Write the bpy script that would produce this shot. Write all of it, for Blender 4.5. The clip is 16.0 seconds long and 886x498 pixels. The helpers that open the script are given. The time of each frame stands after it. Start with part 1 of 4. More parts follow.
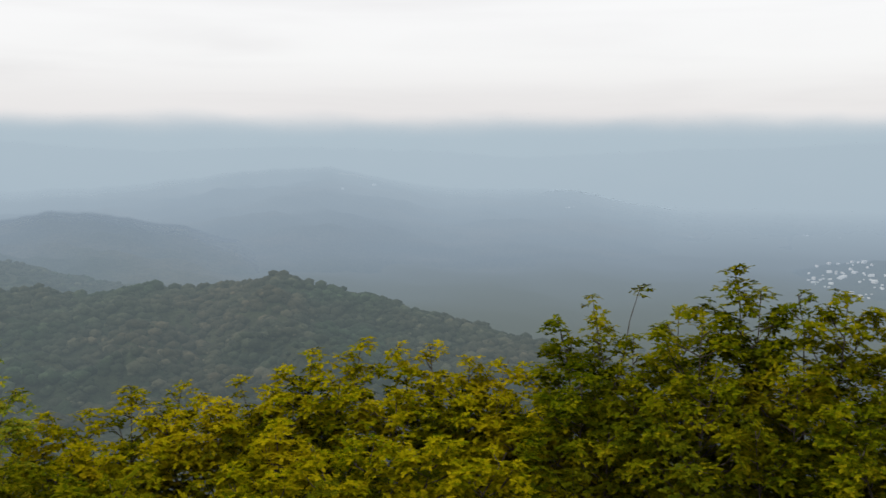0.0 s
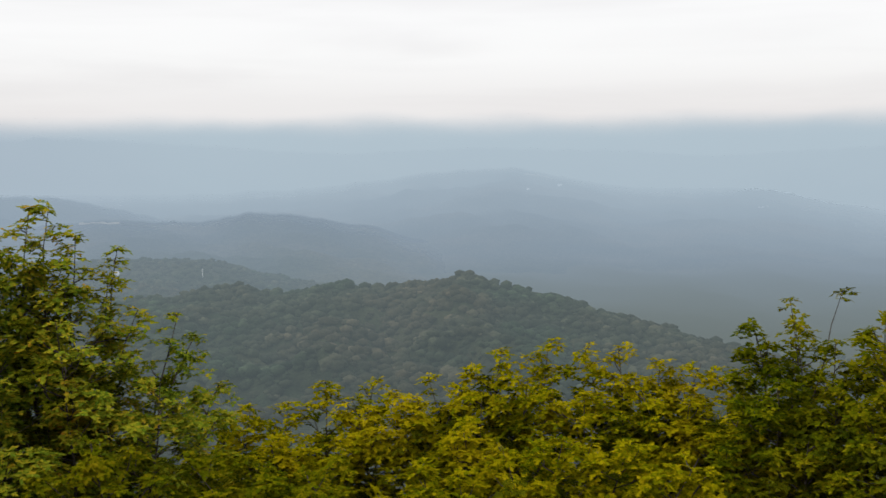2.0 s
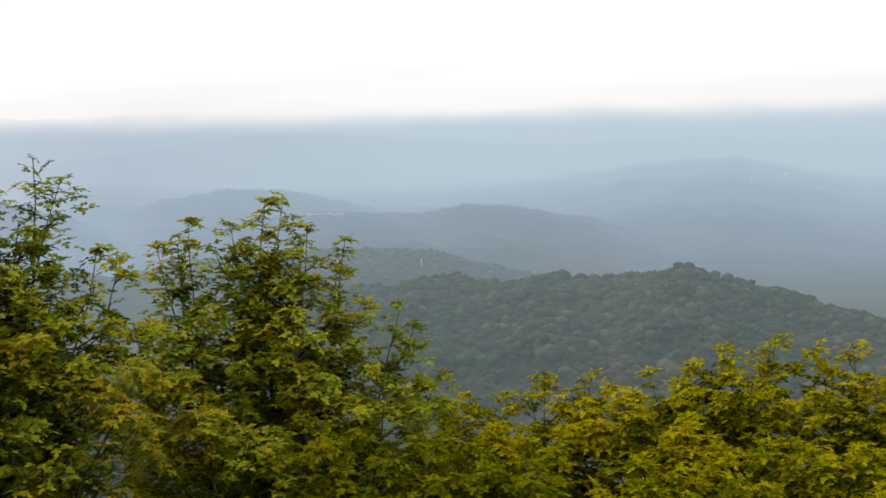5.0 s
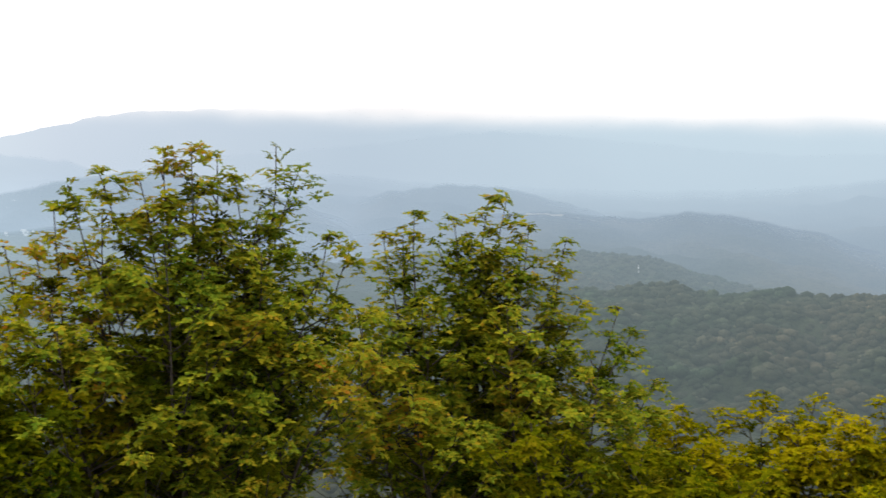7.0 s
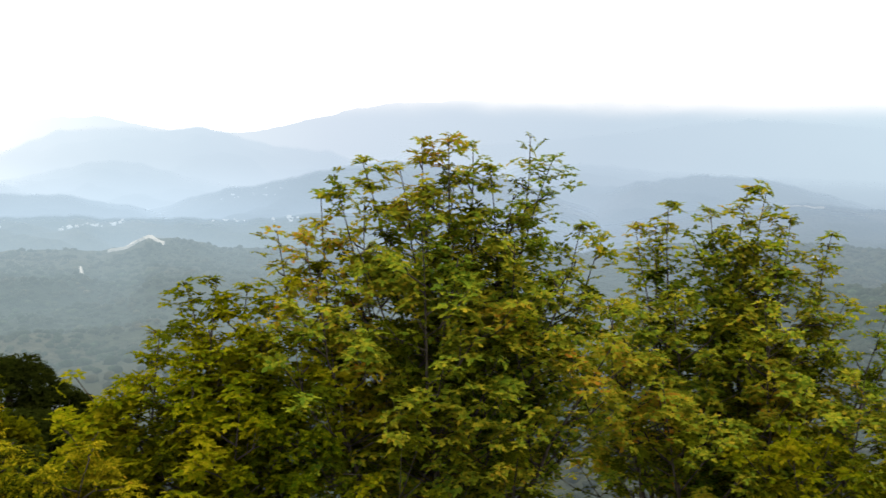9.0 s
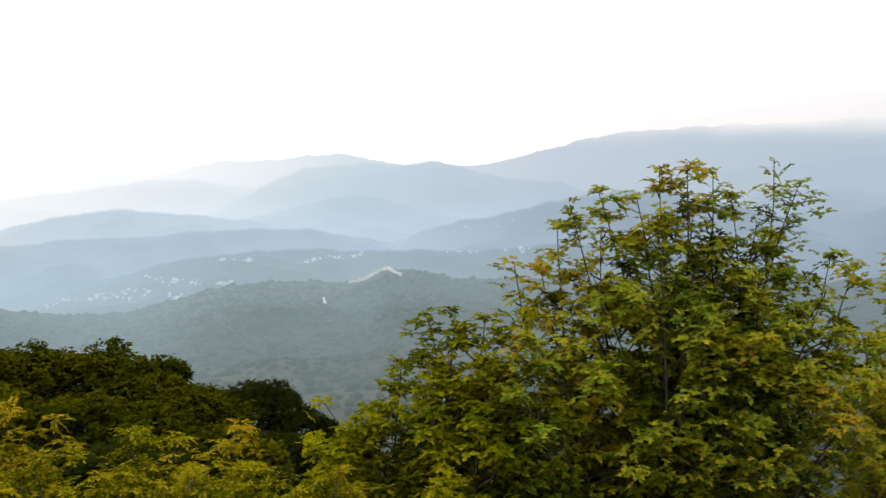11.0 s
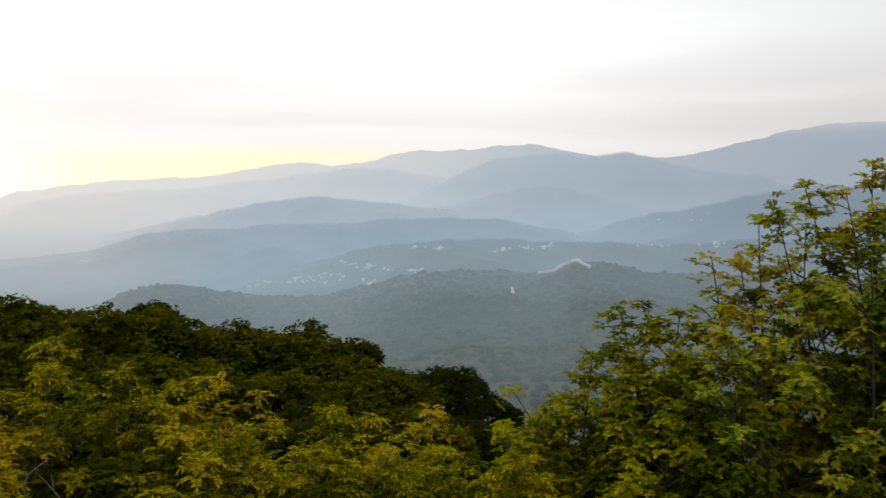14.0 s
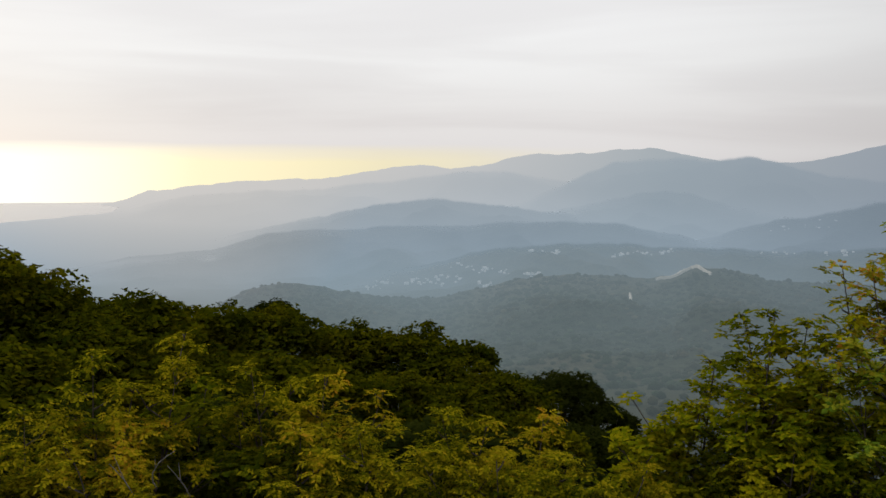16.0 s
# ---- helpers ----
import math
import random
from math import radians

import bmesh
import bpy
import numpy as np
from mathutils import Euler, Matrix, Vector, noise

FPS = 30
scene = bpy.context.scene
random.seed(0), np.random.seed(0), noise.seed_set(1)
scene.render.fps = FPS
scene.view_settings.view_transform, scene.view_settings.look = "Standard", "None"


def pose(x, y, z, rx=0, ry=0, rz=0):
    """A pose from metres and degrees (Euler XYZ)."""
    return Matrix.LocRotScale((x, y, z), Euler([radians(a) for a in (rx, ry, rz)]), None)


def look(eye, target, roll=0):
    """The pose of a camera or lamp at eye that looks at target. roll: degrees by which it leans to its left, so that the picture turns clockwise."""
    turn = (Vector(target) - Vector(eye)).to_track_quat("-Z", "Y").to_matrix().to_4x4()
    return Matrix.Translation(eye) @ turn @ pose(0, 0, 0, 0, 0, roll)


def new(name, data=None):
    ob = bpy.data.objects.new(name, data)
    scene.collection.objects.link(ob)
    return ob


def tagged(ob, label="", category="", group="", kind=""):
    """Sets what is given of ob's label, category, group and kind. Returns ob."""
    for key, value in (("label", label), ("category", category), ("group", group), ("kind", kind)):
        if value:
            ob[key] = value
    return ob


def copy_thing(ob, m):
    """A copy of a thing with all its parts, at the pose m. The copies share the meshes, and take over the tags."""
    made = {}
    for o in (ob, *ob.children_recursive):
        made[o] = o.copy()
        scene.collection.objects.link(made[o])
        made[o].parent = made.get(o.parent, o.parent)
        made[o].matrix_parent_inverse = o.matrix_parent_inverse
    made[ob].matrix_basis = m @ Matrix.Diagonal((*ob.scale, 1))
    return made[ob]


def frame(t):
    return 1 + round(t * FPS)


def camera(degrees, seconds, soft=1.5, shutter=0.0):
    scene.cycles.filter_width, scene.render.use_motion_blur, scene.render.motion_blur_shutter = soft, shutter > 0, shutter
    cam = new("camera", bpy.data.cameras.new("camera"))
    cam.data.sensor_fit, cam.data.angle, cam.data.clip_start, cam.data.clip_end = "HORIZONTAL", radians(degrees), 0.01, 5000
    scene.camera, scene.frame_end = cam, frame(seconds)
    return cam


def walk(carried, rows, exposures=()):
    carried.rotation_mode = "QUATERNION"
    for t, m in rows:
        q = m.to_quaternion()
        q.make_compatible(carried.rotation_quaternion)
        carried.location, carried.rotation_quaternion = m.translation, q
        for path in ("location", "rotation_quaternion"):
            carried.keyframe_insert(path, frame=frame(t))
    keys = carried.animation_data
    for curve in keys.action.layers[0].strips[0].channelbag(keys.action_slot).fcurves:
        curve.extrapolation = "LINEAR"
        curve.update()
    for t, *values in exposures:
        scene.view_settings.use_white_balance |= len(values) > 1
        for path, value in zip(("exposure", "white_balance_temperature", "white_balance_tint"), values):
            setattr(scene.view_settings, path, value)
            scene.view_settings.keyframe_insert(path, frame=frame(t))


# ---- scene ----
cam = camera(45.4, 16.0, soft=1.5, shutter=0.3)
EYE, ARM = 1.7, 0.25          # eye height over the lookout, arm's length from the turning body to the lens
ROWS = [  # seconds, yaw, pitch, roll
    (0.0, 0.00, -5.35, -0.17),
    (0.5, 2.87, -5.17, -0.14),
    (1.0, 5.90, -5.47, 0.19),
    (1.5, 7.95, -5.44, 0.27),
    (2.0, 9.97, -5.29, 0.58),
    (2.5, 11.90, -5.55, 0.37),
    (3.0, 13.96, -5.15, 0.58),
    (3.5, 15.77, -5.10, 0.92),
    (6.0, 26.57, -5.45, 0.32),
    (6.5, 29.66, -5.07, -0.75),
    (7.0, 33.55, -5.52, -1.11),
    (7.5, 37.83, -5.21, -0.88),
    (8.0, 41.14, -5.71, -0.45),
    (8.5, 43.67, -5.65, -0.32),
    (9.0, 46.90, -6.30, -0.82),
    (9.5, 50.79, -5.64, -0.37),
    (12.0, 62.38, -4.84, 0.73),
    (12.5, 63.61, -4.79, 0.61),
    (13.0, 65.42, -4.77, 0.80),
    (13.5, 67.42, -5.03, 0.49),
    (14.0, 69.57, -5.07, 0.21),
    (14.5, 71.47, -5.25, 0.10),
    (15.0, 73.53, -5.24, -0.27),
    (15.5, 75.06, -4.84, -0.14),
    (16.0, 75.93, -4.90, -0.16),
]


def stand(yaw, pitch, roll):
    a = radians(yaw)
    return pose(-ARM * math.sin(a), ARM * math.cos(a), EYE, 90 + pitch, roll, yaw)


EXPOSURES = [(0, -0.2), (2.0, -0.16), (3.5, -0.07), (6.0, 0.12), (7.0, 0.22), (8.0, 0.33), (9.5, 0.38), (12.0, -0.24), (14.0, -0.46), (15.5, -0.62), (16.0, -0.80)]
walk(cam, [(t, stand(y, p, r)) for t, y, p, r in ROWS], EXPOSURES)

# ------------------------------------------------------------------ sky and sun
SUN_AZ, SUN_EL = 112.0, 9.0   # the low sun stands over the sea, veiled by cloud


def node(tree, kind, **values):
    n = tree.nodes.new(kind)
    for key, value in values.items():
        n.inputs[key].default_value = value
    return n


def math_node(tree, op, a, b=None, clamp=False):
    n = tree.nodes.new("ShaderNodeMath")
    n.operation, n.use_clamp = op, clamp
    for slot, v in ((0, a), (1, b)):
        if v is None:
            continue
        if isinstance(v, (int, float)):
            n.inputs[slot].default_value = v
        else:
            tree.links.new(v, n.inputs[slot])
    return n.outputs[0]


def ramp(tree, fac, stops, ease="LINEAR"):
    n = tree.nodes.new("ShaderNodeValToRGB")
    n.color_ramp.interpolation = ease
    while len(n.color_ramp.elements) < len(stops):
        n.color_ramp.elements.new(0.5)
    for e, (p, c) in zip(n.color_ramp.elements, stops):
        e.position = p
        e.color = (*c, 1) if isinstance(c, tuple) else (c, c, c, 1)
    tree.links.new(fac, n.inputs[0])
    return n.outputs[0]


def blend(tree, fac, a, b, how="MIX"):
    n = tree.nodes.new("ShaderNodeMix")
    n.data_type, n.blend_type = "RGBA", how
    for slot, v in ((0, fac), (6, a), (7, b)):
        if isinstance(v, (int, float)):
            n.inputs[slot].default_value = v
        elif isinstance(v, tuple):
            n.inputs[slot].default_value = (*v, 1)
        else:
            tree.links.new(v, n.inputs[slot])
    return n.outputs[2]


def make_world():
    w = bpy.data.worlds.new("overcast_evening")
    scene.world = w
    w.use_nodes = True
    t = w.node_tree
    t.nodes.clear()
    sky = t.nodes.new("ShaderNodeTexSky")
    sky.sky_type, sky.sun_disc = "NISHITA", False
    sky.sun_elevation, sky.sun_rotation = radians(SUN_EL), radians(-SUN_AZ)
    co = t.nodes.new("ShaderNodeTexCoord")
    sep = t.nodes.new("ShaderNodeSeparateXYZ")
    t.links.new(co.outputs["Generated"], sep.inputs[0])
    x, y, z = sep.outputs
    # long flat banks of stratus
    mp = t.nodes.new("ShaderNodeMapping")
    mp.inputs["Scale"].default_value = (2.2, 2.2, 24)
    t.links.new(co.outputs["Generated"], mp.inputs[0])
    nz = node(t, "ShaderNodeTexNoise", Scale=1.0, Detail=5.0, Roughness=0.5, Distortion=0.4)
    t.links.new(mp.outputs[0], nz.inputs["Vector"])
    # how far a direction lies towards the sun's side
    a = radians(SUN_AZ)
    side = math_node(t, "ADD", math_node(t, "MULTIPLY", x, -math.sin(a)), math_node(t, "MULTIPLY", y, math.cos(a)))
    banks = ramp(t, nz.outputs[0], [(0.34, (1.36, 1.345, 1.35)), (0.62, (1.49, 1.49, 1.49))], "EASE")
    even = ramp(t, nz.outputs[0], [(0.30, (0.97, 0.965, 0.97)), (0.60, (1.05, 1.05, 1.05))], "EASE")
    shade = blend(t, ramp(t, side, [(0.30, 0.0), (0.75, 1.0)], "EASE"), even, banks)
    high = ramp(t, z, [(0.0, (0.90, 0.88, 0.885)), (0.045, (0.95, 0.935, 0.94)), (0.085, (1.06, 1.06, 1.065)), (0.25, (1.15, 1.15, 1.17)), (1.0, (1.6, 1.6, 1.64))])
    cloud = blend(t, 1.0, shade, high, "MULTIPLY")
    # warm clear strip between the cloud and the sea, towards the sun
    wisps = math_node(t, "MULTIPLY", math_node(t, "SUBTRACT", nz.outputs[0], 0.5), 0.030)
    band = ramp(t, math_node(t, "ADD", math_node(t, "ADD", z, 0.5), wisps), [(0.40, 1.0), (0.500, 1.0), (0.507, 0.6), (0.516, 0.0)], "EASE")
    toward = ramp(t, side, [(0.66, 0.0), (0.90, 1.0)], "EASE")
    glow = math_node(t, "MULTIPLY", band, toward)
    halo = math_node(t, "MULTIPLY", ramp(t, side, [(0.88, 0.0), (1.0, 0.45)], "EASE"), ramp(t, z, [(0.0, 1.0), (0.08, 0.0)]))
    cloud = blend(t, halo, cloud, (1.8, 1.75, 1.62))
    warm = ramp(t, side, [(0.84, (1.60, 1.46, 0.96)), (0.92, (1.88, 1.72, 1.18)), (0.99, (2.5, 2.44, 2.15))])
    colour = blend(t, glow, cloud, warm)
    clear = blend(t, 1.0, sky.outputs[0], (0.1, 0.1, 0.1), "MULTIPLY")
    colour = blend(t, 0.06, colour, clear)
    bg = node(t, "ShaderNodeBackground", Strength=1.0)
    out = t.nodes.new("ShaderNodeOutputWorld")
    t.links.new(colour, bg.inputs[0])
    t.links.new(bg.outputs[0], out.inputs[0])


make_world()
sun = bpy.data.lights.new("sun", "SUN")
sun.energy, sun.angle, sun.color = 1.1, radians(25), (1.0, 0.93, 0.80)
sun_ob = new("sun", sun)
sun_ob.matrix_world = look((0, 0, 60), (60 * math.sin(radians(SUN_AZ)), -60 * math.cos(radians(SUN_AZ)), 60 - 60 * math.tan(radians(24))))

# ------------------------------------------------------------------ materials


def material(name):
    m = bpy.data.materials.new(name)
    m.use_nodes = True
    t = m.node_tree
    t.nodes.clear()
    out = t.nodes.new("ShaderNodeOutputMaterial")
    return m, t, out


def surface(t, colour, rough=0.8, bump=None, strength=0.5, distance=1.0, gloss=0.1):
    b = node(t, "ShaderNodeBsdfPrincipled", Roughness=rough)
    b.inputs["Specular IOR Level"].default_value = gloss
    t.links.new(colour, b.inputs["Base Color"])
    if bump is not None:
        n = node(t, "ShaderNodeBump", Strength=strength, Distance=distance)
        t.links.new(bump, n.inputs["Height"])
        t.links.new(n.outputs[0], b.inputs["Normal"])
    return b.outputs[0]


def noise_at(t, scale, detail=4.0, rough=0.55, stretch=(1, 1, 1)):
    g = t.nodes.new("ShaderNodeNewGeometry")
    mp = t.nodes.new("ShaderNodeMapping")
    mp.inputs["Scale"].default_value = stretch
    t.links.new(g.outputs["Position"], mp.inputs[0])
    n = node(t, "ShaderNodeTexNoise", Scale=scale, Detail=detail, Roughness=rough)
    t.links.new(mp.outputs[0], n.inputs["Vector"])
    return n.outputs[0]


def painted_haze(t, shader, out, thick=1.0):
    """Paints daylight haze into far surfaces as emission: the farther off, the more of it."""
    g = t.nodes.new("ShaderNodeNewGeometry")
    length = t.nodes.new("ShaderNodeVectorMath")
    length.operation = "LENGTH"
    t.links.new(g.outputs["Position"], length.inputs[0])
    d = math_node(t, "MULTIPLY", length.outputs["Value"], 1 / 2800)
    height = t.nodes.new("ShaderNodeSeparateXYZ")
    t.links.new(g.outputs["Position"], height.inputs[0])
    # the haze is painted thickest in the valleys
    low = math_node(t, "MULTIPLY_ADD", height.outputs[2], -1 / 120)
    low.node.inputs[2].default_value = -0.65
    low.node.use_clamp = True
    # painted slate blue near by; far off it pales, brighter and warmer on the sun's side
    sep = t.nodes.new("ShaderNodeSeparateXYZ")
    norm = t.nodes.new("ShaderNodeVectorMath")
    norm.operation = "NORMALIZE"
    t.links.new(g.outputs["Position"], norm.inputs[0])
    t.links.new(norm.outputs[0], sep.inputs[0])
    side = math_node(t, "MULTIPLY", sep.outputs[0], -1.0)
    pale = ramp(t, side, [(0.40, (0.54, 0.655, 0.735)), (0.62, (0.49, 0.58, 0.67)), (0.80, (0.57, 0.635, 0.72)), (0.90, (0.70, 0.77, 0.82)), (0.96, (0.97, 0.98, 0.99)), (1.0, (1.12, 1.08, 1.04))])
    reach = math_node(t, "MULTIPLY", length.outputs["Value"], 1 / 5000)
    valley_haze = math_node(t, "MULTIPLY", math_node(t, "MULTIPLY", low, low), ramp(t, side, [(0.45, 0.0), (0.85, 1.0)]))
    dense = math_node(t, "MULTIPLY_ADD", valley_haze, 1.4)
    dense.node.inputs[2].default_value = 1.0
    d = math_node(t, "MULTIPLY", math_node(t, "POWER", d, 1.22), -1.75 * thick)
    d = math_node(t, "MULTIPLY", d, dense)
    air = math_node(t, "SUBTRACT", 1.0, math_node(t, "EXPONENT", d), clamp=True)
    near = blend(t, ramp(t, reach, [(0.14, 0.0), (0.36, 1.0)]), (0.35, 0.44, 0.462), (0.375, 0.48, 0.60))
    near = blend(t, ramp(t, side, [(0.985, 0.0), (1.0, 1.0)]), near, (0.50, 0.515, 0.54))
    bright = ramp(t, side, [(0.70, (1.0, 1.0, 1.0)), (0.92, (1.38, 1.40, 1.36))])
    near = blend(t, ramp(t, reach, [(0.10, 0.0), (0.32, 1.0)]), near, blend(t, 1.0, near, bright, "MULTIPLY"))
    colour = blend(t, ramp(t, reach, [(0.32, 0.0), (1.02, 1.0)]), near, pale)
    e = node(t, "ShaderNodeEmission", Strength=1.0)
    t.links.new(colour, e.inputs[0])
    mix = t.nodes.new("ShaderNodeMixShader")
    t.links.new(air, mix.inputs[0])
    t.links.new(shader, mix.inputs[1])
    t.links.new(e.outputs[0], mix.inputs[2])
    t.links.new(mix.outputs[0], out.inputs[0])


def make_forest(summit_fade=False, misty_crest=False):
    m, t, out = material("distant_forest")
    patch = noise_at(t, 0.0045, 5)
    crowns = noise_at(t, 0.12, 3, 0.6)
    a = ramp(t, patch, [(0.35, (0.016, 0.024, 0.012)), (0.52, (0.032, 0.036, 0.017)), (0.66, (0.062, 0.055, 0.030))])
    colour = blend(t, 0.8, a, ramp(t, crowns, [(0.3, 0.35), (0.7, 1.25)]), "MULTIPLY")
    painted_haze(t, surface(t, colour, 0.95, crowns, 1.0, 6.0), out)
    if summit_fade:
        # summits turn transparent with height, a cloud veil put into the material
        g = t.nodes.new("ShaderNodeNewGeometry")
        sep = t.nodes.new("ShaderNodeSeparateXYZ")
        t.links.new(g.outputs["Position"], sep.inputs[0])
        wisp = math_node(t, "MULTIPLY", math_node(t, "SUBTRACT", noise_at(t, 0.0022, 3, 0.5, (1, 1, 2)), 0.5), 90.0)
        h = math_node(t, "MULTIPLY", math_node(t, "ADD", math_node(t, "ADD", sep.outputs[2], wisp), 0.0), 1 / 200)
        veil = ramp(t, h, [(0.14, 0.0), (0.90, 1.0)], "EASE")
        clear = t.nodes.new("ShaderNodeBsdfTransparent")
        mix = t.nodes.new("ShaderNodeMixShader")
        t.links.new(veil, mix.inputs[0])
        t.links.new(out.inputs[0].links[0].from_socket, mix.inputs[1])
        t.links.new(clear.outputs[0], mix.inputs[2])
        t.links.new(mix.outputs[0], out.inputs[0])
    if misty_crest:
        # crest edges fade to transparent, painting in the softness of mist
        crest_fade = t.nodes.new("ShaderNodeAttribute")
        crest_fade.attribute_name = "crest_mist_alpha"
        clear = t.nodes.new("ShaderNodeBsdfTransparent")
        mix = t.nodes.new("ShaderNodeMixShader")
        t.links.new(ramp(t, crest_fade.outputs["Fac"], [(0.0, 0.0), (1.0, 1.0)], "EASE"), mix.inputs[0])
        t.links.new(clear.outputs[0], mix.inputs[1])
        t.links.new(out.inputs[0].links[0].from_socket, mix.inputs[2])
        t.links.new(mix.outputs[0], out.inputs[0])
    return m


def make_crowns():
    m, t, out = material("woods_canopy")
    g = t.nodes.new("ShaderNodeNewGeometry")
    tone = ramp(t, g.outputs["Random Per Island"], [(0.0, (0.020, 0.022, 0.014)), (0.5, (0.029, 0.031, 0.019)), (0.85, (0.042, 0.042, 0.026)), (1.0, (0.075, 0.072, 0.047))])
    stand = noise_at(t, 0.011, 3, 0.5)
    tone = blend(t, 1.0, tone, ramp(t, stand, [(0.36, (0.62, 0.98, 0.80)), (0.50, (0.95, 1.03, 0.98)), (0.64, (1.30, 1.14, 1.08))]), "MULTIPLY")
    n = noise_at(t, 0.5, 4, 0.65)
    colour = blend(t, 0.7, tone, ramp(t, n, [(0.3, 0.55), (0.7, 1.3)]), "MULTIPLY")
    painted_haze(t, surface(t, colour, 0.95, n, 1.0, 1.6), out)
    return m


def make_far_plain(name, c1, c2, scale, rough=0.8):
    m, t, out = material(name)
    n = noise_at(t, scale, 3)
    painted_haze(t, surface(t, blend(t, n, c1, c2), rough), out)
    return m


def make_soil():
    m, t, out = material("forest_floor")
    n = noise_at(t, 0.9, 6)
    f = noise_at(t, 14, 3)
    c = ramp(t, n, [(0.3, (0.022, 0.020, 0.012)), (0.55, (0.030, 0.034, 0.013)), (0.7, (0.045, 0.04, 0.018))])
    c = blend(t, 0.5, c, ramp(t, f, [(0.3, 0.5), (0.7, 1.4)]), "MULTIPLY")
    painted_haze(t, surface(t, c, 0.95, f, 0.6, 0.1), out)
    return m


def make_bark():
    m, t, out = material("grey_brown_bark")
    n = noise_at(t, 22, 4, 0.6, (1, 1, 0.18))
    c = ramp(t, n, [(0.3, (0.03, 0.024, 0.018)), (0.7, (0.11, 0.09, 0.07))])
    t.links.new(surface(t, c, 0.9, n, 0.6, 0.02), out.inputs[0])
    return m


def make_leaves(name, stops, patch_scale=0.9, sheer=0.22):
    """Leaf blades: each its own tone, whole sprays turning together, light coming through."""
    m, t, out = material(name)
    g = t.nodes.new("ShaderNodeNewGeometry")
    big = noise_at(t, patch_scale, 2)
    mixed = math_node(t, "ADD", math_node(t, "MULTIPLY", g.outputs["Random Per Island"], 0.38), math_node(t, "MULTIPLY", big, 0.80))
    c = ramp(t, mixed, stops)
    vein = noise_at(t, 60, 2)
    c = blend(t, 0.45, c, ramp(t, vein, [(0.3, 0.6), (0.7, 1.25)]), "MULTIPLY")
    dull = t.nodes.new("ShaderNodeBsdfDiffuse")
    t.links.new(c, dull.inputs[0])
    s = dull.outputs[0]
    tr = t.nodes.new("ShaderNodeBsdfTranslucent")
    t.links.new(c, tr.inputs[0])
    mix = node(t, "ShaderNodeMixShader", Fac=sheer)
    t.links.new(s, mix.inputs[1])
    t.links.new(tr.outputs[0], mix.inputs[2])
    t.links.new(mix.outputs[0], out.inputs[0])
    return m


def make_water():
    m, t, out = material("evening_sea")
    n = noise_at(t, 0.004, 2, 0.5, (1, 1, 1))
    b = node(t, "ShaderNodeBsdfPrincipled", Roughness=0.12)
    b.inputs["Base Color"].default_value = (0.05, 0.07, 0.08, 1)
    t.links.new(math_node(t, "MULTIPLY", n, 0.10), b.inputs["Roughness"])
    t.links.new(b.outputs[0], out.inputs[0])
    return m


def make_dead_wood():
    m, t, out = material("weathered_dead_wood")
    n = noise_at(t, 30, 3, 0.6)
    t.links.new(surface(t, ramp(t, n, [(0.3, (0.11, 0.10, 0.085)), (0.7, (0.24, 0.22, 0.19))]), 0.85, n, 0.4, 0.01), out.inputs[0])
    return m


DEAD = make_dead_wood()
FOREST, CANOPY, SOIL, BARK, SEA = make_forest(), make_crowns(), make_soil(), make_bark(), make_water()
GREEN_ASH = make_leaves("green_ash_leaves", [(0.28, (0.0531, 0.1004, 0.0071)), (0.46, (0.1328, 0.1859, 0.0124)), (0.62, (0.2391, 0.2557, 0.0141)), (0.80, (0.372, 0.2883, 0.016)), (0.93, (0.3897, 0.158, 0.016))], sheer=0.24)
YELLOW_ASH = make_leaves("yellowing_ash_leaves", [(0.28, (0.0511, 0.0794, 0.0018)), (0.46, (0.1482, 0.1535, 0.0018)), (0.64, (0.2734, 0.2346, 0.0026)), (0.88, (0.3616, 0.2734, 0.0053))], sheer=0.22)
OLIVE = make_leaves("olive_green_leaves", [(0.28, (0.0299, 0.0479, 0.0014)), (0.48, (0.0797, 0.0963, 0.002)), (0.68, (0.1594, 0.1529, 0.0027)), (0.88, (0.2326, 0.186, 0.0053))], sheer=0.2)
DEEP_ASH = make_leaves("deep_olive_ash_leaves", [(0.28, (0.0404, 0.0647, 0.0019)), (0.48, (0.1076, 0.13, 0.0027)), (0.68, (0.2152, 0.2064, 0.0036)), (0.88, (0.314, 0.2511, 0.0072))], sheer=0.24)
RUST_ASH = make_leaves("rust_tinged_ash_leaves", [(0.28, (0.026, 0.042, 0.002)), (0.45, (0.095, 0.102, 0.003)), (0.6, (0.225, 0.195, 0.005)), (0.74, (0.34, 0.265, 0.008)), (0.9, (0.38, 0.2, 0.012))], sheer=0.2)
# inner leaves: greener than the tips, with the crown's inner shade in their colour
SHADY = make_leaves("crown_shade_green_leaves", [(0.28, (0.0258, 0.0414, 0.0018)), (0.55, (0.0607, 0.0736, 0.0028)), (0.88, (0.1288, 0.1242, 0.0037))], sheer=0.2)
DARK = make_leaves("dark_oak_leaves", [(0.28, (0.0131, 0.021, 0.0009)), (0.55, (0.0439, 0.0509, 0.0014)), (0.88, (0.1052, 0.0948, 0.0018))], 0.35, sheer=0.2)
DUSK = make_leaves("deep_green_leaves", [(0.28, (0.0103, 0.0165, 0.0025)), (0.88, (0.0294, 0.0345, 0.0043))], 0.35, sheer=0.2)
WALL = make_far_plain("pale_house_wall", (0.80, 0.78, 0.75), (0.55, 0.54, 0.51), 0.2)
ROOF = make_far_plain("pale_metal_roof", (0.70, 0.71, 0.73), (0.5, 0.51, 0.53), 0.2, 0.4)
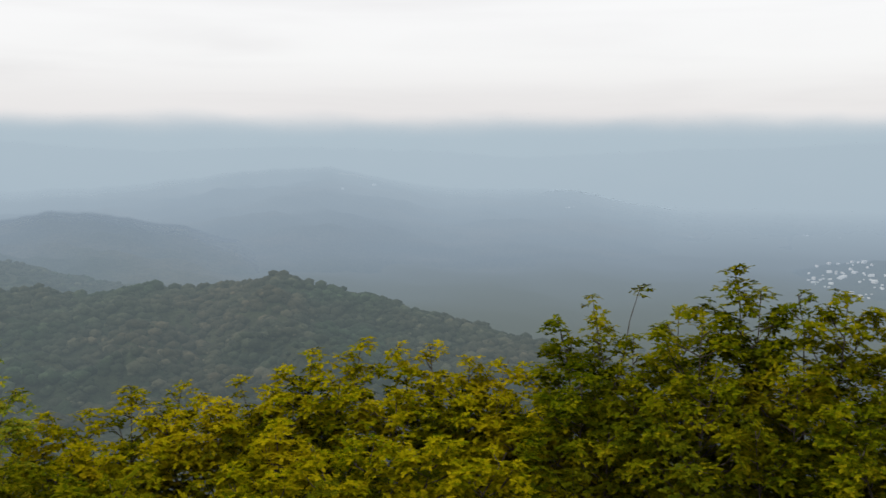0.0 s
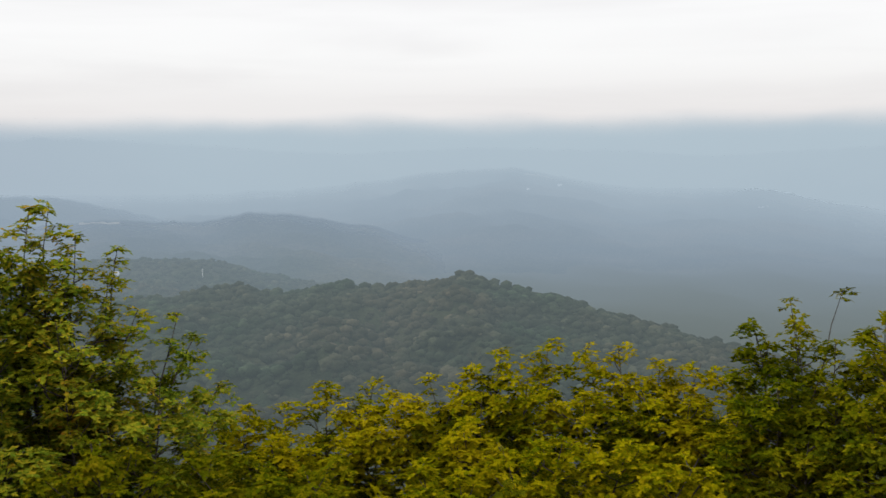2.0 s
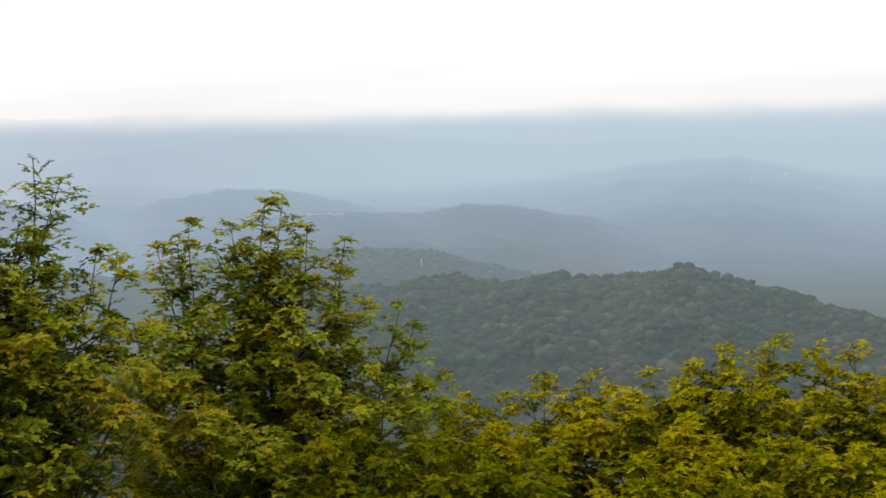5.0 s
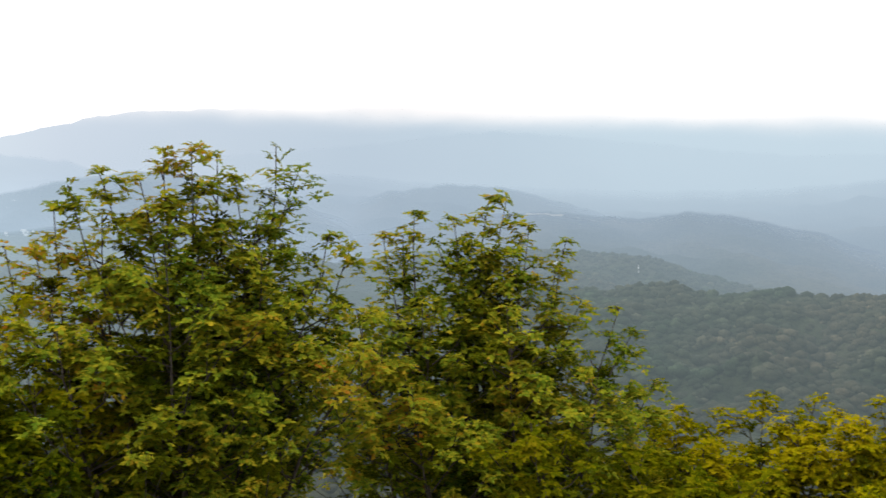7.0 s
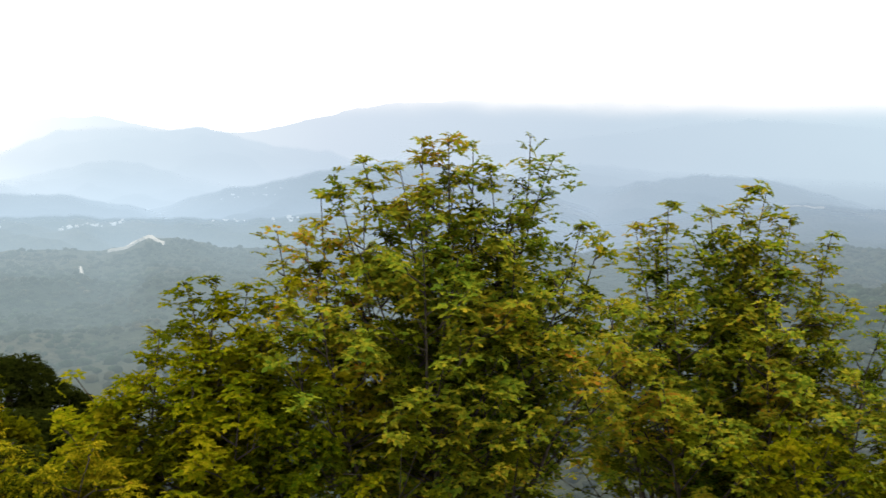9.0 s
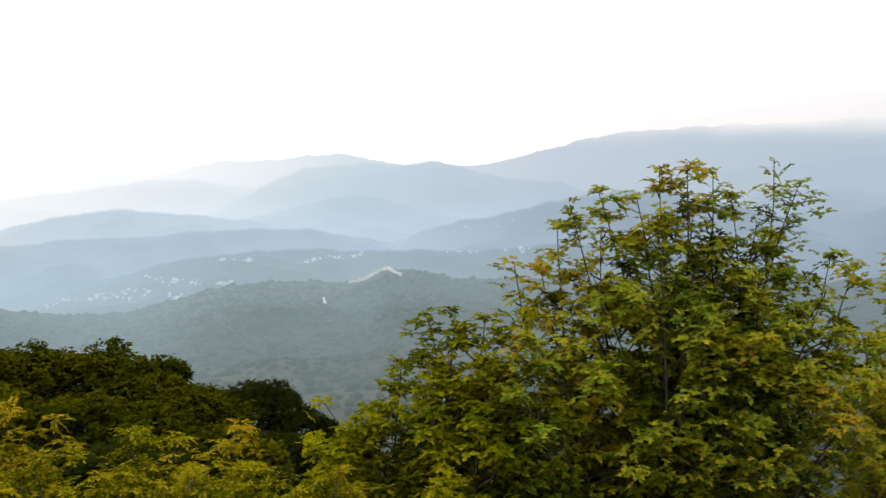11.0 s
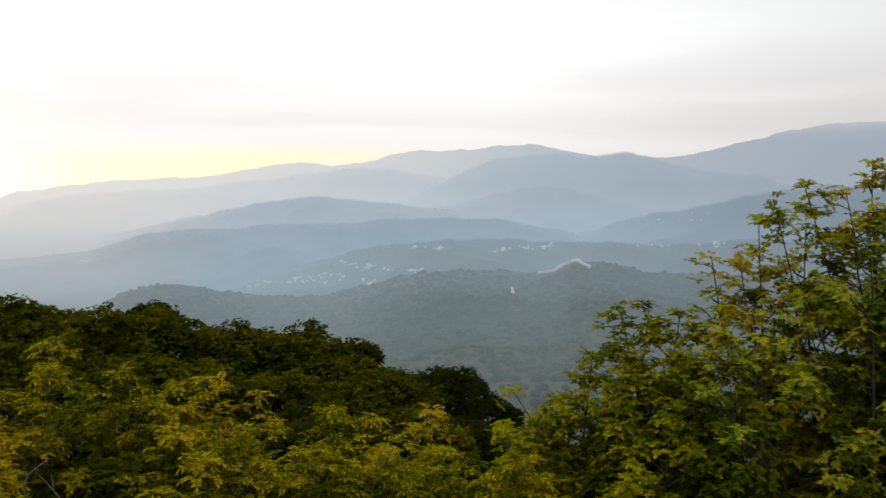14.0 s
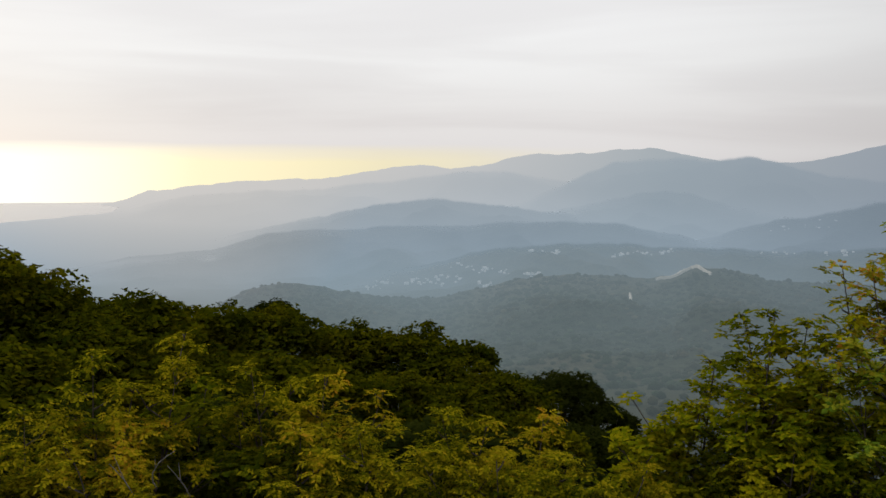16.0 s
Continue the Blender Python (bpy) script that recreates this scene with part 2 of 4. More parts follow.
TILE = make_far_plain("brown_tile_roof", (0.25, 0.15, 0.11), (0.33, 0.22, 0.17), 0.2)
CHALK = make_far_plain("pale_bare_earth", (0.62, 0.59, 0.53), (0.36, 0.34, 0.29), 0.1)
STUBBLE = make_far_plain("dry_stubble", (0.36, 0.32, 0.25), (0.24, 0.22, 0.16), 0.05)
STEEL = make_far_plain("white_painted_steel", (0.8, 0.8, 0.8), (0.75, 0.75, 0.75), 1.0, 0.4)

# ------------------------------------------------------------------ land
rng = np.random.default_rng(7)
SEA_LEVEL = -200.0


def spot(az, el, d):
    """A place d metres off on the level, az degrees round to the left from straight ahead, el degrees over the eye."""
    a = radians(az)
    return Vector((-d * math.sin(a), d * math.cos(a), EYE + d * math.tan(radians(el))))


FALL = ([0, 3, 6, 12, 18, 40, 70, 110, 250, 500, 900, 1500, 2400, 5000],
        [0, -0.3, -3.0, -6.4, -9.3, -19, -31, -46, -88, -128, -160, -182, -200, -201])


def ground_at(x, y):
    return float(np.interp(math.hypot(x, y), *FALL))


def mesh_ob(name, verts, faces, mat, parent=None, smooth=True):
    me = bpy.data.meshes.new(name)
    v = np.asarray(verts, dtype=np.float32).reshape(-1, 3)
    f = np.asarray(faces, dtype=np.int32)
    k = f.shape[1]
    me.vertices.add(len(v))
    me.vertices.foreach_set("co", v.ravel())
    me.loops.add(f.size)
    me.loops.foreach_set("vertex_index", f.ravel())
    me.polygons.add(len(f))
    me.polygons.foreach_set("loop_start", np.arange(0, f.size, k, dtype=np.int32))
    me.polygons.foreach_set("loop_total", np.full(len(f), k, dtype=np.int32))
    me.polygons.foreach_set("use_smooth", np.full(len(f), smooth))
    me.update(calc_edges=True)
    me.materials.append(mat)
    ob = new(name, me)
    ob.parent = parent
    return ob


def part(name, bm, mat, parent, label=""):
    me = bpy.data.meshes.new(name)
    bm.to_mesh(me)
    bm.free()
    me.materials.append(mat)
    ob = new(name, me)
    ob.parent = parent
    return tagged(ob, label)


def grid_faces(n, m):
    i, j = np.meshgrid(np.arange(n - 1), np.arange(m - 1), indexing="ij")
    a = (i * m + j).ravel()
    return np.stack([a, a + m, a + m + 1, a + 1], 1)


def wavy(x, y, scale, octaves=4, seed=0.0):
    """Smooth noise on arrays."""
    total, amp = np.zeros(np.broadcast(x, y).shape), 1.0
    r = np.random.default_rng(int(seed * 10) + 11)
    for o in range(octaves):
        k = 2 * math.pi / scale * 2 ** o
        for _ in range(4):
            a, p = r.uniform(0, math.pi), r.uniform(0, 6.28)
            total += amp * 0.3 * np.sin(k * (x * math.cos(a) + y * math.sin(a)) * r.uniform(0.7, 1.3) + p)
        amp *= 0.5
    return total


def swell(x, y):
    """Broad rise and fall of the lower slope."""
    r = np.hypot(x, y)
    return wavy(x, y, 300, 4, 2) * np.clip((r - 60) / 300, 0, 1) * 6 * np.clip((2600 - r) / 900, 0, 1)


def make_ground():
    rad = np.concatenate([[0.0], np.geomspace(1.5, 4985, 120)])
    az = np.radians(np.linspace(0, 360, 271))
    A, Rr = np.meshgrid(az, rad, indexing="ij")
    x, y = -Rr * np.sin(A), Rr * np.cos(A)
    z = np.interp(Rr, *FALL)
    z = z + wavy(x, y, 9, 3, 1) * np.clip(Rr - 3, 0, 10) * 0.02 + swell(x, y)
    ob = mesh_ob("ground", np.stack([x, y, z], -1), grid_faces(*A.shape), SOIL)
    tagged(ob, "brown wooded hillside falling to a misty valley plain", "ground", kind="structure")


def make_sea():
    # the bay behind the low headland, cut by the coast
    az = np.radians(np.linspace(92.6, 165, 200))
    deg = np.degrees(az)
    near = np.interp(deg, [92.6, 93.2, 94, 96, 98.7, 104, 120, 165], [4760, 4080, 3950, 3720, 3480, 3300, 3200, 3600])
    near = near + wavy(deg * 30, deg * 0, 40, 3, 3) * 35
    k = np.linspace(0, 1, 12)
    d = near[:, None] + (4985 - near[:, None]) * k
    A = np.repeat(az[:, None], 12, 1)
    v = np.stack([-d * np.sin(A), d * np.cos(A), np.full(d.shape, SEA_LEVEL + 0.6)], -1)
    tagged(mesh_ob("water", v, grid_faces(*d.shape)[:, ::-1], SEA), "calm pale sea shining under the evening sky", "sea", kind="structure")


class Ridge:
    """A wooded ridge: crest given by a few bearings and heights, front slope with spurs, back slope."""

    def __init__(self, crest, dist, depth=0.35, rough=1.0, seed=1, trees=1.0, shoulder=0.8, uneven=1.0):
        self.az, self.el = zip(*crest)
        self.dist, self.depth, self.rough, self.seed, self.trees, self.shoulder, self.uneven = dist, depth, rough, seed, trees, shoulder, uneven

    def far(self, az):
        return np.interp(az, *zip(*self.dist))

    def top(self, az):
        d = self.far(az)
        order = np.argsort(self.az)
        a, e = np.array(self.az)[order], np.array(self.el)[order]
        fine = np.linspace(a[0], a[-1], 400)
        el = np.interp(fine, a, e)
        w = max(2, int(400 * 0.4 / (a[-1] - a[0])))
        el = np.convolve(np.pad(el, w, mode="edge"), np.hanning(2 * w + 1) / np.hanning(2 * w + 1).sum(), "valid")
        e2 = np.interp(az, fine, el)
        e2 = e2 + self.uneven * (wavy(az, az * 0, 7.0, 2, self.seed) * 0.08 + wavy(az, az * 0, 1.6, 4, self.seed + 2) * 0.06)
        over = np.maximum(0, np.maximum(a[0] - az, az - a[-1]))
        return EYE + d * np.tan(np.radians(e2 - 0.35 * over ** 1.2))

    def at(self, az, s):
        """Point on the slope: s = 0 at the foot in front, 1 on the crest, 2 at the foot behind."""
        az, s = np.broadcast_arrays(np.asarray(az, float), np.asarray(s, float))
        crest, d = self.top(az), self.far(az)
        dd = d * (1 - self.depth * (1 - s))
        dd = np.where(s > 1, d * (1 + 0.12 * (s - 1)), dd)
        foot = np.interp(dd, *FALL) - 12
        u = np.where(s <= 1, s, 2 - s)
        z = foot + (crest - foot) * np.clip(u, 0, 1) ** self.shoulder
        a = np.radians(az)
        x, y = -dd * np.sin(a), dd * np.cos(a)
        h = np.maximum(crest - foot, 5)
        z = z + wavy(x, y, d * 0.16, 4, self.seed) * h * 0.13 * self.rough * np.clip(u * (1.0 - u) * 4, 0, 1) * (s <= 1)
        z = z + wavy(x, y, d * 0.06, 3, self.seed + 5) * h * 0.05 * self.rough * np.clip(u * (1.0 - u) * 4, 0, 1) * (s <= 1)
        z = z + wavy(x, y, 34, 2, self.seed + 1) * 1.6 * self.trees
        return np.stack([x, y, z], -1)

    def build(self, label, steps=0.25, rows=30, mat=None):
        lo, hi = min(self.az) - 7, max(self.az) + 7
        az = np.arange(lo, hi, steps)
        s = np.concatenate([1 - np.linspace(1, 0, rows) ** 1.4, 1 + np.linspace(0.2, 1, 8) ** 1.8])
        A, S = np.meshgrid(az, s, indexing="ij")
        v = self.at(A, S)
        ob = mesh_ob("backdrop", v, grid_faces(*A.shape), mat or FOREST)
        # opacity drops to nothing at the crest, standing in for mist along it
        below = (self.top(A) - v[..., 2]) / (self.far(A) * 0.0042)
        below = np.clip(below, 0, 1) * np.clip(np.abs(1 - S) * 12, 0, 1)
        crest_fade = ob.data.attributes.new("crest_mist_alpha", "FLOAT", "POINT")
        crest_fade.data.foreach_set("value", below.astype(np.float32).ravel())
        return tagged(ob, label, "mountain ridge", kind="structure")


make_ground()
make_sea()
far_range = Ridge([(-30, 2.55), (-22, 2.55), (-12, 2.4), (4, 2.27), (12.8, 2.62), (18.5, 2.15), (22.5, 2.25), (31.5, 2.35), (35, 2.1), (41, 1.85), (48.8, 1.62), (52, 1.08), (54.5, 0.4), (57, -0.1), (60.6, -0.3), (63.5, 0.3), (64.9, 0.58), (66.4, 0.39), (70.9, 0.17), (74.5, -0.53), (77.3, -0.4), (82.7, -1.16), (86.6, -1.21), (91.3, -1.75), (93, -2.25), (94.6, -2.5)],
                  [(-40, 4700), (50, 4700), (110, 4800)], 0.14, 0.6, 2, 0.3, 1.3)
hazy_range = Ridge([(-34, 0.2), (-22, 0.55), (-14, 0.2), (-4, -0.25), (3, 0.1), (8, 0.35), (15, 0.0), (20, 0.35), (26, 0.75), (31, 1.0), (35, 0.5), (41, -0.2), (48, -0.8)], [(-40, 4200), (55, 4200)], 0.09, 0.8, 21, 0.3, 1.1, 0.8)
coast_range = Ridge([(66.4, -2.1), (69.4, -1.2), (72.4, -0.55), (74.8, -0.6), (77.9, -1.06), (84.5, -1.67), (90.4, -1.97), (92.2, -2.6)], [(60, 4100), (95, 4000)], 0.24, 1.7, 3, 0.4, 1.2)
twin_peak = Ridge([(53.2, -0.9), (56.7, -0.6), (57.7, -0.35), (59.8, 0.15), (61.8, 0.0), (63.2, 0.2), (65.2, 0.08), (66.7, -0.1), (68, -0.57), (69.1, -1.18), (70.9, -1.9)], [(50, 3600), (75, 3600)], 0.24, 1.7, 4, 0.5, 1.1)
inland_ridge = Ridge([(-30, -3.1), (-22.7, -3.09), (-18.2, -3.03), (-12.5, -3.0), (-8.4, -2.37), (-6.6, -2.06), (-3.5, -1.95), (0.7, -1.9), (2.6, -1.51), (6.2, -0.92), (8.6, -0.9), (10.7, -1.02), (13, -1.35), (18, -1.9), (24, -2.1), (30, -2.0), (38, -1.6), (42, -1.5)], [(-40, 3600), (50, 3700)], 0.58, 0.9, 5, 0.6)
wooded_hump = Ridge([(-2.5, -2.9), (-4.5, -2.35), (-5.8, -2.1), (-7.2, -2.08), (-8.6, -2.4), (-11, -2.95), (-14, -3.3)], [(-20, 3350), (0, 3350)], 0.15, 0.8, 15, 0.6)
town_rise = Ridge([(-12, -7.8), (-17, -6.8), (-20, -5.8), (-23, -5.4), (-30, -5.2)], [(-35, 1700), (-10, 1750)], 0.3, 0.5, 16, 0.6)
shoulder_hill = Ridge([(40, -3.6), (41.2, -3.1), (44.2, -2.19), (47.2, -1.67), (50.3, -1.5), (53.3, -1.9), (56.4, -2.73), (59.8, -3.3), (62.5, -4.26)], [(35, 2300), (65, 2150)], 0.28, 1.7, 6, 0.7)
village_back = Ridge([(58.3, -2.9), (60.6, -2.3), (63, -1.68), (64.5, -1.6), (65.7, -1.76), (67.8, -2.23), (70.9, -3.0)], [(55, 2950), (75, 2950)], 0.24, 1.7, 7, 0.5)
long_ridge = Ridge([(69.3, -2.85), (72.4, -2.47), (75.9, -2.12), (79.4, -2.4), (83.7, -3.18), (87.5, -4.2)], [(60, 2600), (95, 2500)], 0.24, 1.7, 8, 0.5)
blue_slope = Ridge([(63.4, -3.9), (66.3, -3.42), (69.6, -3.21), (72.4, -3.33), (75.9, -3.56), (82.8, -3.7), (85.4, -3.99), (88.2, -4.79), (92.5, -5.07), (96.1, -6.0)], [(60, 2050), (98, 1850)], 0.24, 1.7, 9, 0.6)
mid_hills = Ridge([(22, -4.4), (24.1, -3.6), (26.7, -2.85), (28.5, -2.42), (31.2, -1.97), (33, -1.92), (35, -2.12), (36.7, -2.42), (38, -2.97), (39.3, -3.46), (40.8, -4.07), (44, -4.6)], [(20, 2550), (45, 2650)], 0.3, 1.2, 10, 0.8)
second_ridge = Ridge([(4, -7.2), (6, -6.9), (8.7, -5.95), (11, -4.75), (12.4, -4.5), (13.6, -3.97), (16, -3.5), (18.4, -3.15), (20.4, -3.12), (22.7, -3.5), (25.6, -3.38), (28, -3.3), (30, -3.4), (34, -3.9), (38, -4.8), (42, -5.8)], [(0, 1900), (45, 2050)], 0.42, 1.5, 22, 0.8)
third_slope = Ridge([(12, -7.9), (14, -7.4), (17.2, -6.8), (19.7, -6.35), (21.7, -5.85), (24.1, -5.5), (26, -5.42), (28, -5.42), (34, -5.7), (40, -6.4)], [(10, 1150), (45, 1250)], 0.4, 1.4, 23, 0.8)
village_hill = Ridge([(47, -4.3), (53.2, -4.35), (57.6, -4.72), (61.7, -4.6), (66.1, -4.35), (68.9, -4.33), (73.4, -4.86), (75.4, -5.33), (78.5, -6.03), (81.9, -6.69)], [(40, 1600), (85, 1550)], 0.24, 1.7, 11, 0.8)
near_knoll = Ridge([(32, -7.6), (28, -7.4), (24, -7.45), (22.3, -7.0), (20.8, -7.0), (19.4, -7.5), (17.6, -7.5), (16.6, -7.1), (14.4, -7.17), (12.2, -7.05), (10.6, -7.2), (9.7, -6.9), (9.1, -6.68), (8.0, -6.72), (7.2, -7.2), (4.4, -7.8), (1.9, -8.6), (-0.2, -8.98), (-2.9, -9.7), (-5.2, -10.3), (-9.7, -11.4)], [(-12, 560), (10, 700), (40, 820)], 0.5, 1.5, 12, 0.6, 0.65)
valley_side = Ridge([(40, -6.2), (46, -6.3), (53, -6.4), (58, -6.3), (61, -5.75), (62.3, -5.6), (63.4, -6.1), (65, -6.25), (67.7, -6.22), (70.8, -6.36), (73.3, -6.84), (75.9, -7.5), (79.1, -7.47), (82.8, -6.92), (84.9, -6.72), (86.7, -7.07), (88.6, -7.9), (92, -9.5)], [(40, 1200), (95, 1150)], 0.62, 1.1, 13, 0.6, 0.62)
FAR, MISTY_CREST = make_forest(True), make_forest(False, True)
far_range.build("farthest pale blue mountain range, summits faded out for cloud haze", 0.25, 18, FAR)
hazy_range.build("faint pale range before the cloud", 0.25, 18, mat=MISTY_CREST)
coast_range.build("pale grey coastal hills running out to the sea", 0.25, 18, mat=MISTY_CREST)
twin_peak.build("hazy blue mountain with two rounded summits", 0.2, 24, mat=MISTY_CREST)
inland_ridge.build("blue wooded inland ridge lying in mist", mat=MISTY_CREST)
wooded_hump.build("small dark hump on the inland ridge", mat=MISTY_CREST)
town_rise.build("gentle rise with a small town")
shoulder_hill.build("hazy rounded hill above the valley", mat=MISTY_CREST)
village_back.build("misty blue hump behind the villages", 0.2, mat=MISTY_CREST)
long_ridge.build("blue wooded ridge with a clearing", 0.2, mat=MISTY_CREST)
blue_slope.build("long slate-blue wooded slope running down to the plain", mat=MISTY_CREST)
mid_hills.build("grey-blue wooded hills with bare strips", mat=MISTY_CREST)
second_ridge.build("long low grey wooded ridge in thin mist", mat=MISTY_CREST)
third_slope.build("dull green wooded slope with a mast", 0.14, 40)
village_hill.build("wooded hill scattered with white houses", mat=MISTY_CREST)
near_knoll.build("nearest wooded knoll with grey-green treetops", 0.16, 44)
valley_side.build("grey-green wooded valley side with a quarry", 0.16, 44)

# ------------------------------------------------------------------ woods on the nearer hills


def crown_shape(r):
    bm = bmesh.new()
    bmesh.ops.create_icosphere(bm, subdivisions=1, radius=1.0)
    for v in bm.verts:
        v.co *= 1 + 0.35 * noise.noise(v.co * 1.7 + Vector((r, 0, 0)))
        v.co.z = v.co.z * 0.65
    vs = np.array([v.co[:] for v in bm.verts])
    fs = np.array([[v.index for v in f.verts] for f in bm.faces])
    bm.free()
    return vs, fs


def scatter_crowns(name, points, sizes, label):
    shapes = [crown_shape(k * 7.3) for k in range(5)]
    vs, fs, base = [], [], 0
    for k, (tv, tf) in enumerate(shapes):
        pick = np.arange(len(points)) % 5 == k
        p, s = points[pick], sizes[pick]
        a = rng.uniform(0, 6.28, len(p))
        c, n = np.cos(a)[:, None], np.sin(a)[:, None]
        x = tv[:, 0] * c - tv[:, 1] * n
        y = tv[:, 0] * n + tv[:, 1] * c
        z = np.repeat(tv[None, :, 2], len(p), 0) * rng.uniform(0.8, 1.25, (len(p), 1))
        v = np.stack([x, y, z], -1) * s[:, None, None] + p[:, None, :]
        f = tf[None] + (np.arange(len(p)) * len(tv))[:, None, None] + base
        base += v.shape[0] * v.shape[1]
        vs.append(v.reshape(-1, 3)), fs.append(f.reshape(-1, 3))
    ob = mesh_ob(name, np.concatenate(vs), np.concatenate(fs), CANOPY)
    return tagged(ob, label, "woods", kind="stuff")


def woods(ridge, n, lo, hi, s0, label, size=3.6, bare=()):
    az, s = rng.uniform(lo, hi, n), rng.uniform(s0, 1.0, n) ** 0.8
    keep = np.ones(n, bool)
    for a0, a1, s1 in bare:
        keep &= ~((az > a0) & (az < a1) & (s > s1))
    az, s, n = az[keep], s[keep], int(keep.sum())
    p = ridge.at(az, s)
    r = size * rng.uniform(0.45, 1.6, n) ** 1.2
    p[:, 2] += r * 0.15
    return scatter_crowns("woods", p, r, label)


woods(near_knoll, 7500, -9, 33, 0.2, "grey-green broadleaf treetops covering the knoll", 2.7)
woods(third_slope, 3000, 12, 36, 0.3, "dull green treetops on the slope behind the knoll", 2.6)
woods(valley_side, 8000, 44, 92, 0.15, "dull green treetops covering the valley side", 2.3, [(61.4, 64.9, 0.92), (65.5, 66.0, 0.78)])

n = 6500
slope_az, slope_r = rng.uniform(-32, 106, n), np.exp(rng.uniform(math.log(70), math.log(900), n))
slope_a = np.radians(slope_az)
slope_x, slope_y = -slope_r * np.sin(slope_a), slope_r * np.cos(slope_a)
scatter_crowns("woods", np.stack([slope_x, slope_y, np.interp(slope_r, *FALL) + swell(slope_x, slope_y) + 2.0], 1), rng.uniform(2.0, 4.5, n), "dull green woods on the slope below the lookout")

# ------------------------------------------------------------------ trees of the foreground


def leaf_spray(kind, seed):
    """One twig end with its leaves, about 1 across: quads, each a leaf blade folded along its rib."""
    r = np.random.default_rng(seed)
    out = []

    def blade(base, along, across, up, length, width):
        fold = -0.18 * width
        out.append([base, base + along * length * 0.45 - across * width * 0.5 + up * fold,
                    base + along * length, base + along * length * 0.45 + across * width * 0.5 + up * fold])

    n = {"ash": 4, "pinnate": 4, "oak": 8}[kind]
    for k in range(n):
        a = 6.283 * k / n + r.uniform(-0.35, 0.35)
        rise = r.uniform(-0.1, 0.30) if k % 3 else r.uniform(0.2, 0.6)
        out_dir = np.array([math.cos(a), math.sin(a), 0.0])
        side = np.array([-math.sin(a), math.cos(a), 0.0])
        size = r.uniform(0.75, 1.15)
        if kind == "ash":
            for u in (0.40, 0.68, 0.95):
                bend = rise - 0.55 * u
                p = (out_dir * u + np.array([0, 0, rise * u - 0.28 * u * u])) * 0.55 * size
                along = out_dir * math.cos(bend * 0.8) + np.array([0, 0, math.sin(bend * 0.8)])
                up = np.cross(along, side)
                for s in ((-1, 1) if u < 0.8 else (0,)):
                    d = along * (0.6 if s else 1.0) + side * s * 0.8 + up * r.uniform(-0.22, 0.22) + np.array([0, 0, -0.10])
                    d /= np.linalg.norm(d)
                    ac = np.cross(up, d)
                    ac /= np.linalg.norm(ac)
                    blade(p, d, ac, up, (0.36 if s else 0.44) * size, 0.29 * size)
        elif kind == "pinnate":
            for q in range(5):
                u = 0.24 + 0.18 * q
                bend = rise + 0.2 - 1.05 * u
                p = (out_dir * u + np.array([0, 0, (rise + 0.2) * u - 0.52 * u * u])) * 0.85 * size
                along = out_dir * math.cos(bend) + np.array([0, 0, math.sin(bend)])
                up = np.cross(along, side)
                for s in ((-1, 1) if q < 4 else (0,)):
                    d = along * (0.45 if s else 1.0) + side * s * 0.85 + np.array([0, 0, -0.18]) + up * r.uniform(-0.15, 0.15)
                    d /= np.linalg.norm(d)
                    ac = np.cross(up, d)
                    ac /= np.linalg.norm(ac)
                    blade(p, d, ac, up, 0.31 * size, 0.155 * size)
        else:
            bend = rise - 0.5
            along = out_dir * math.cos(bend) + np.array([0, 0, math.sin(bend)])
            up = np.cross(along, side)
            blade(out_dir * r.uniform(0.05, 0.25) + np.array([0, 0, r.uniform(-0.2, 0.25)]), along, side, up, 0.46 * size, 0.36 * size)
    v = np.array(out).reshape(-1, 3)
    return v


SPRAYS = {k: [leaf_spray(k, s) for s in range(7)] for k in ("ash", "pinnate", "oak")}


def leaves(name, points, sizes, kind, mat, parent, tilt=0.35):
    vs = []
    shapes = SPRAYS[kind]
    for k, tv in enumerate(shapes):
        p, s = points[k::len(shapes)], sizes[k::len(shapes)]
        n = len(p)
        if not n:
            continue
        a, b, c = rng.uniform(0, 6.283, n), rng.normal(0, tilt, n), rng.normal(0, tilt, n)
        ca, sa, cb, sb, cc, sc = np.cos(a), np.sin(a), np.cos(b), np.sin(b), np.cos(c), np.sin(c)
        o, e = np.zeros(n), np.ones(n)
        rz = np.array([[ca, -sa, o], [sa, ca, o], [o, o, e]]).transpose(2, 0, 1)
        rx = np.array([[e, o, o], [o, cb, -sb], [o, sb, cb]]).transpose(2, 0, 1)
        ry = np.array([[cc, o, sc], [o, e, o], [-sc, o, cc]]).transpose(2, 0, 1)
        m = (rx @ ry @ rz) * s[:, None, None]
        vs.append((np.einsum("nij,vj->nvi", m, tv) + p[:, None, :]).reshape(-1, 3))
    v = np.concatenate(vs)
    f = np.arange(len(v), dtype=np.int32).reshape(-1, 4)
    return mesh_ob(name, v, f, mat, parent, smooth=False)


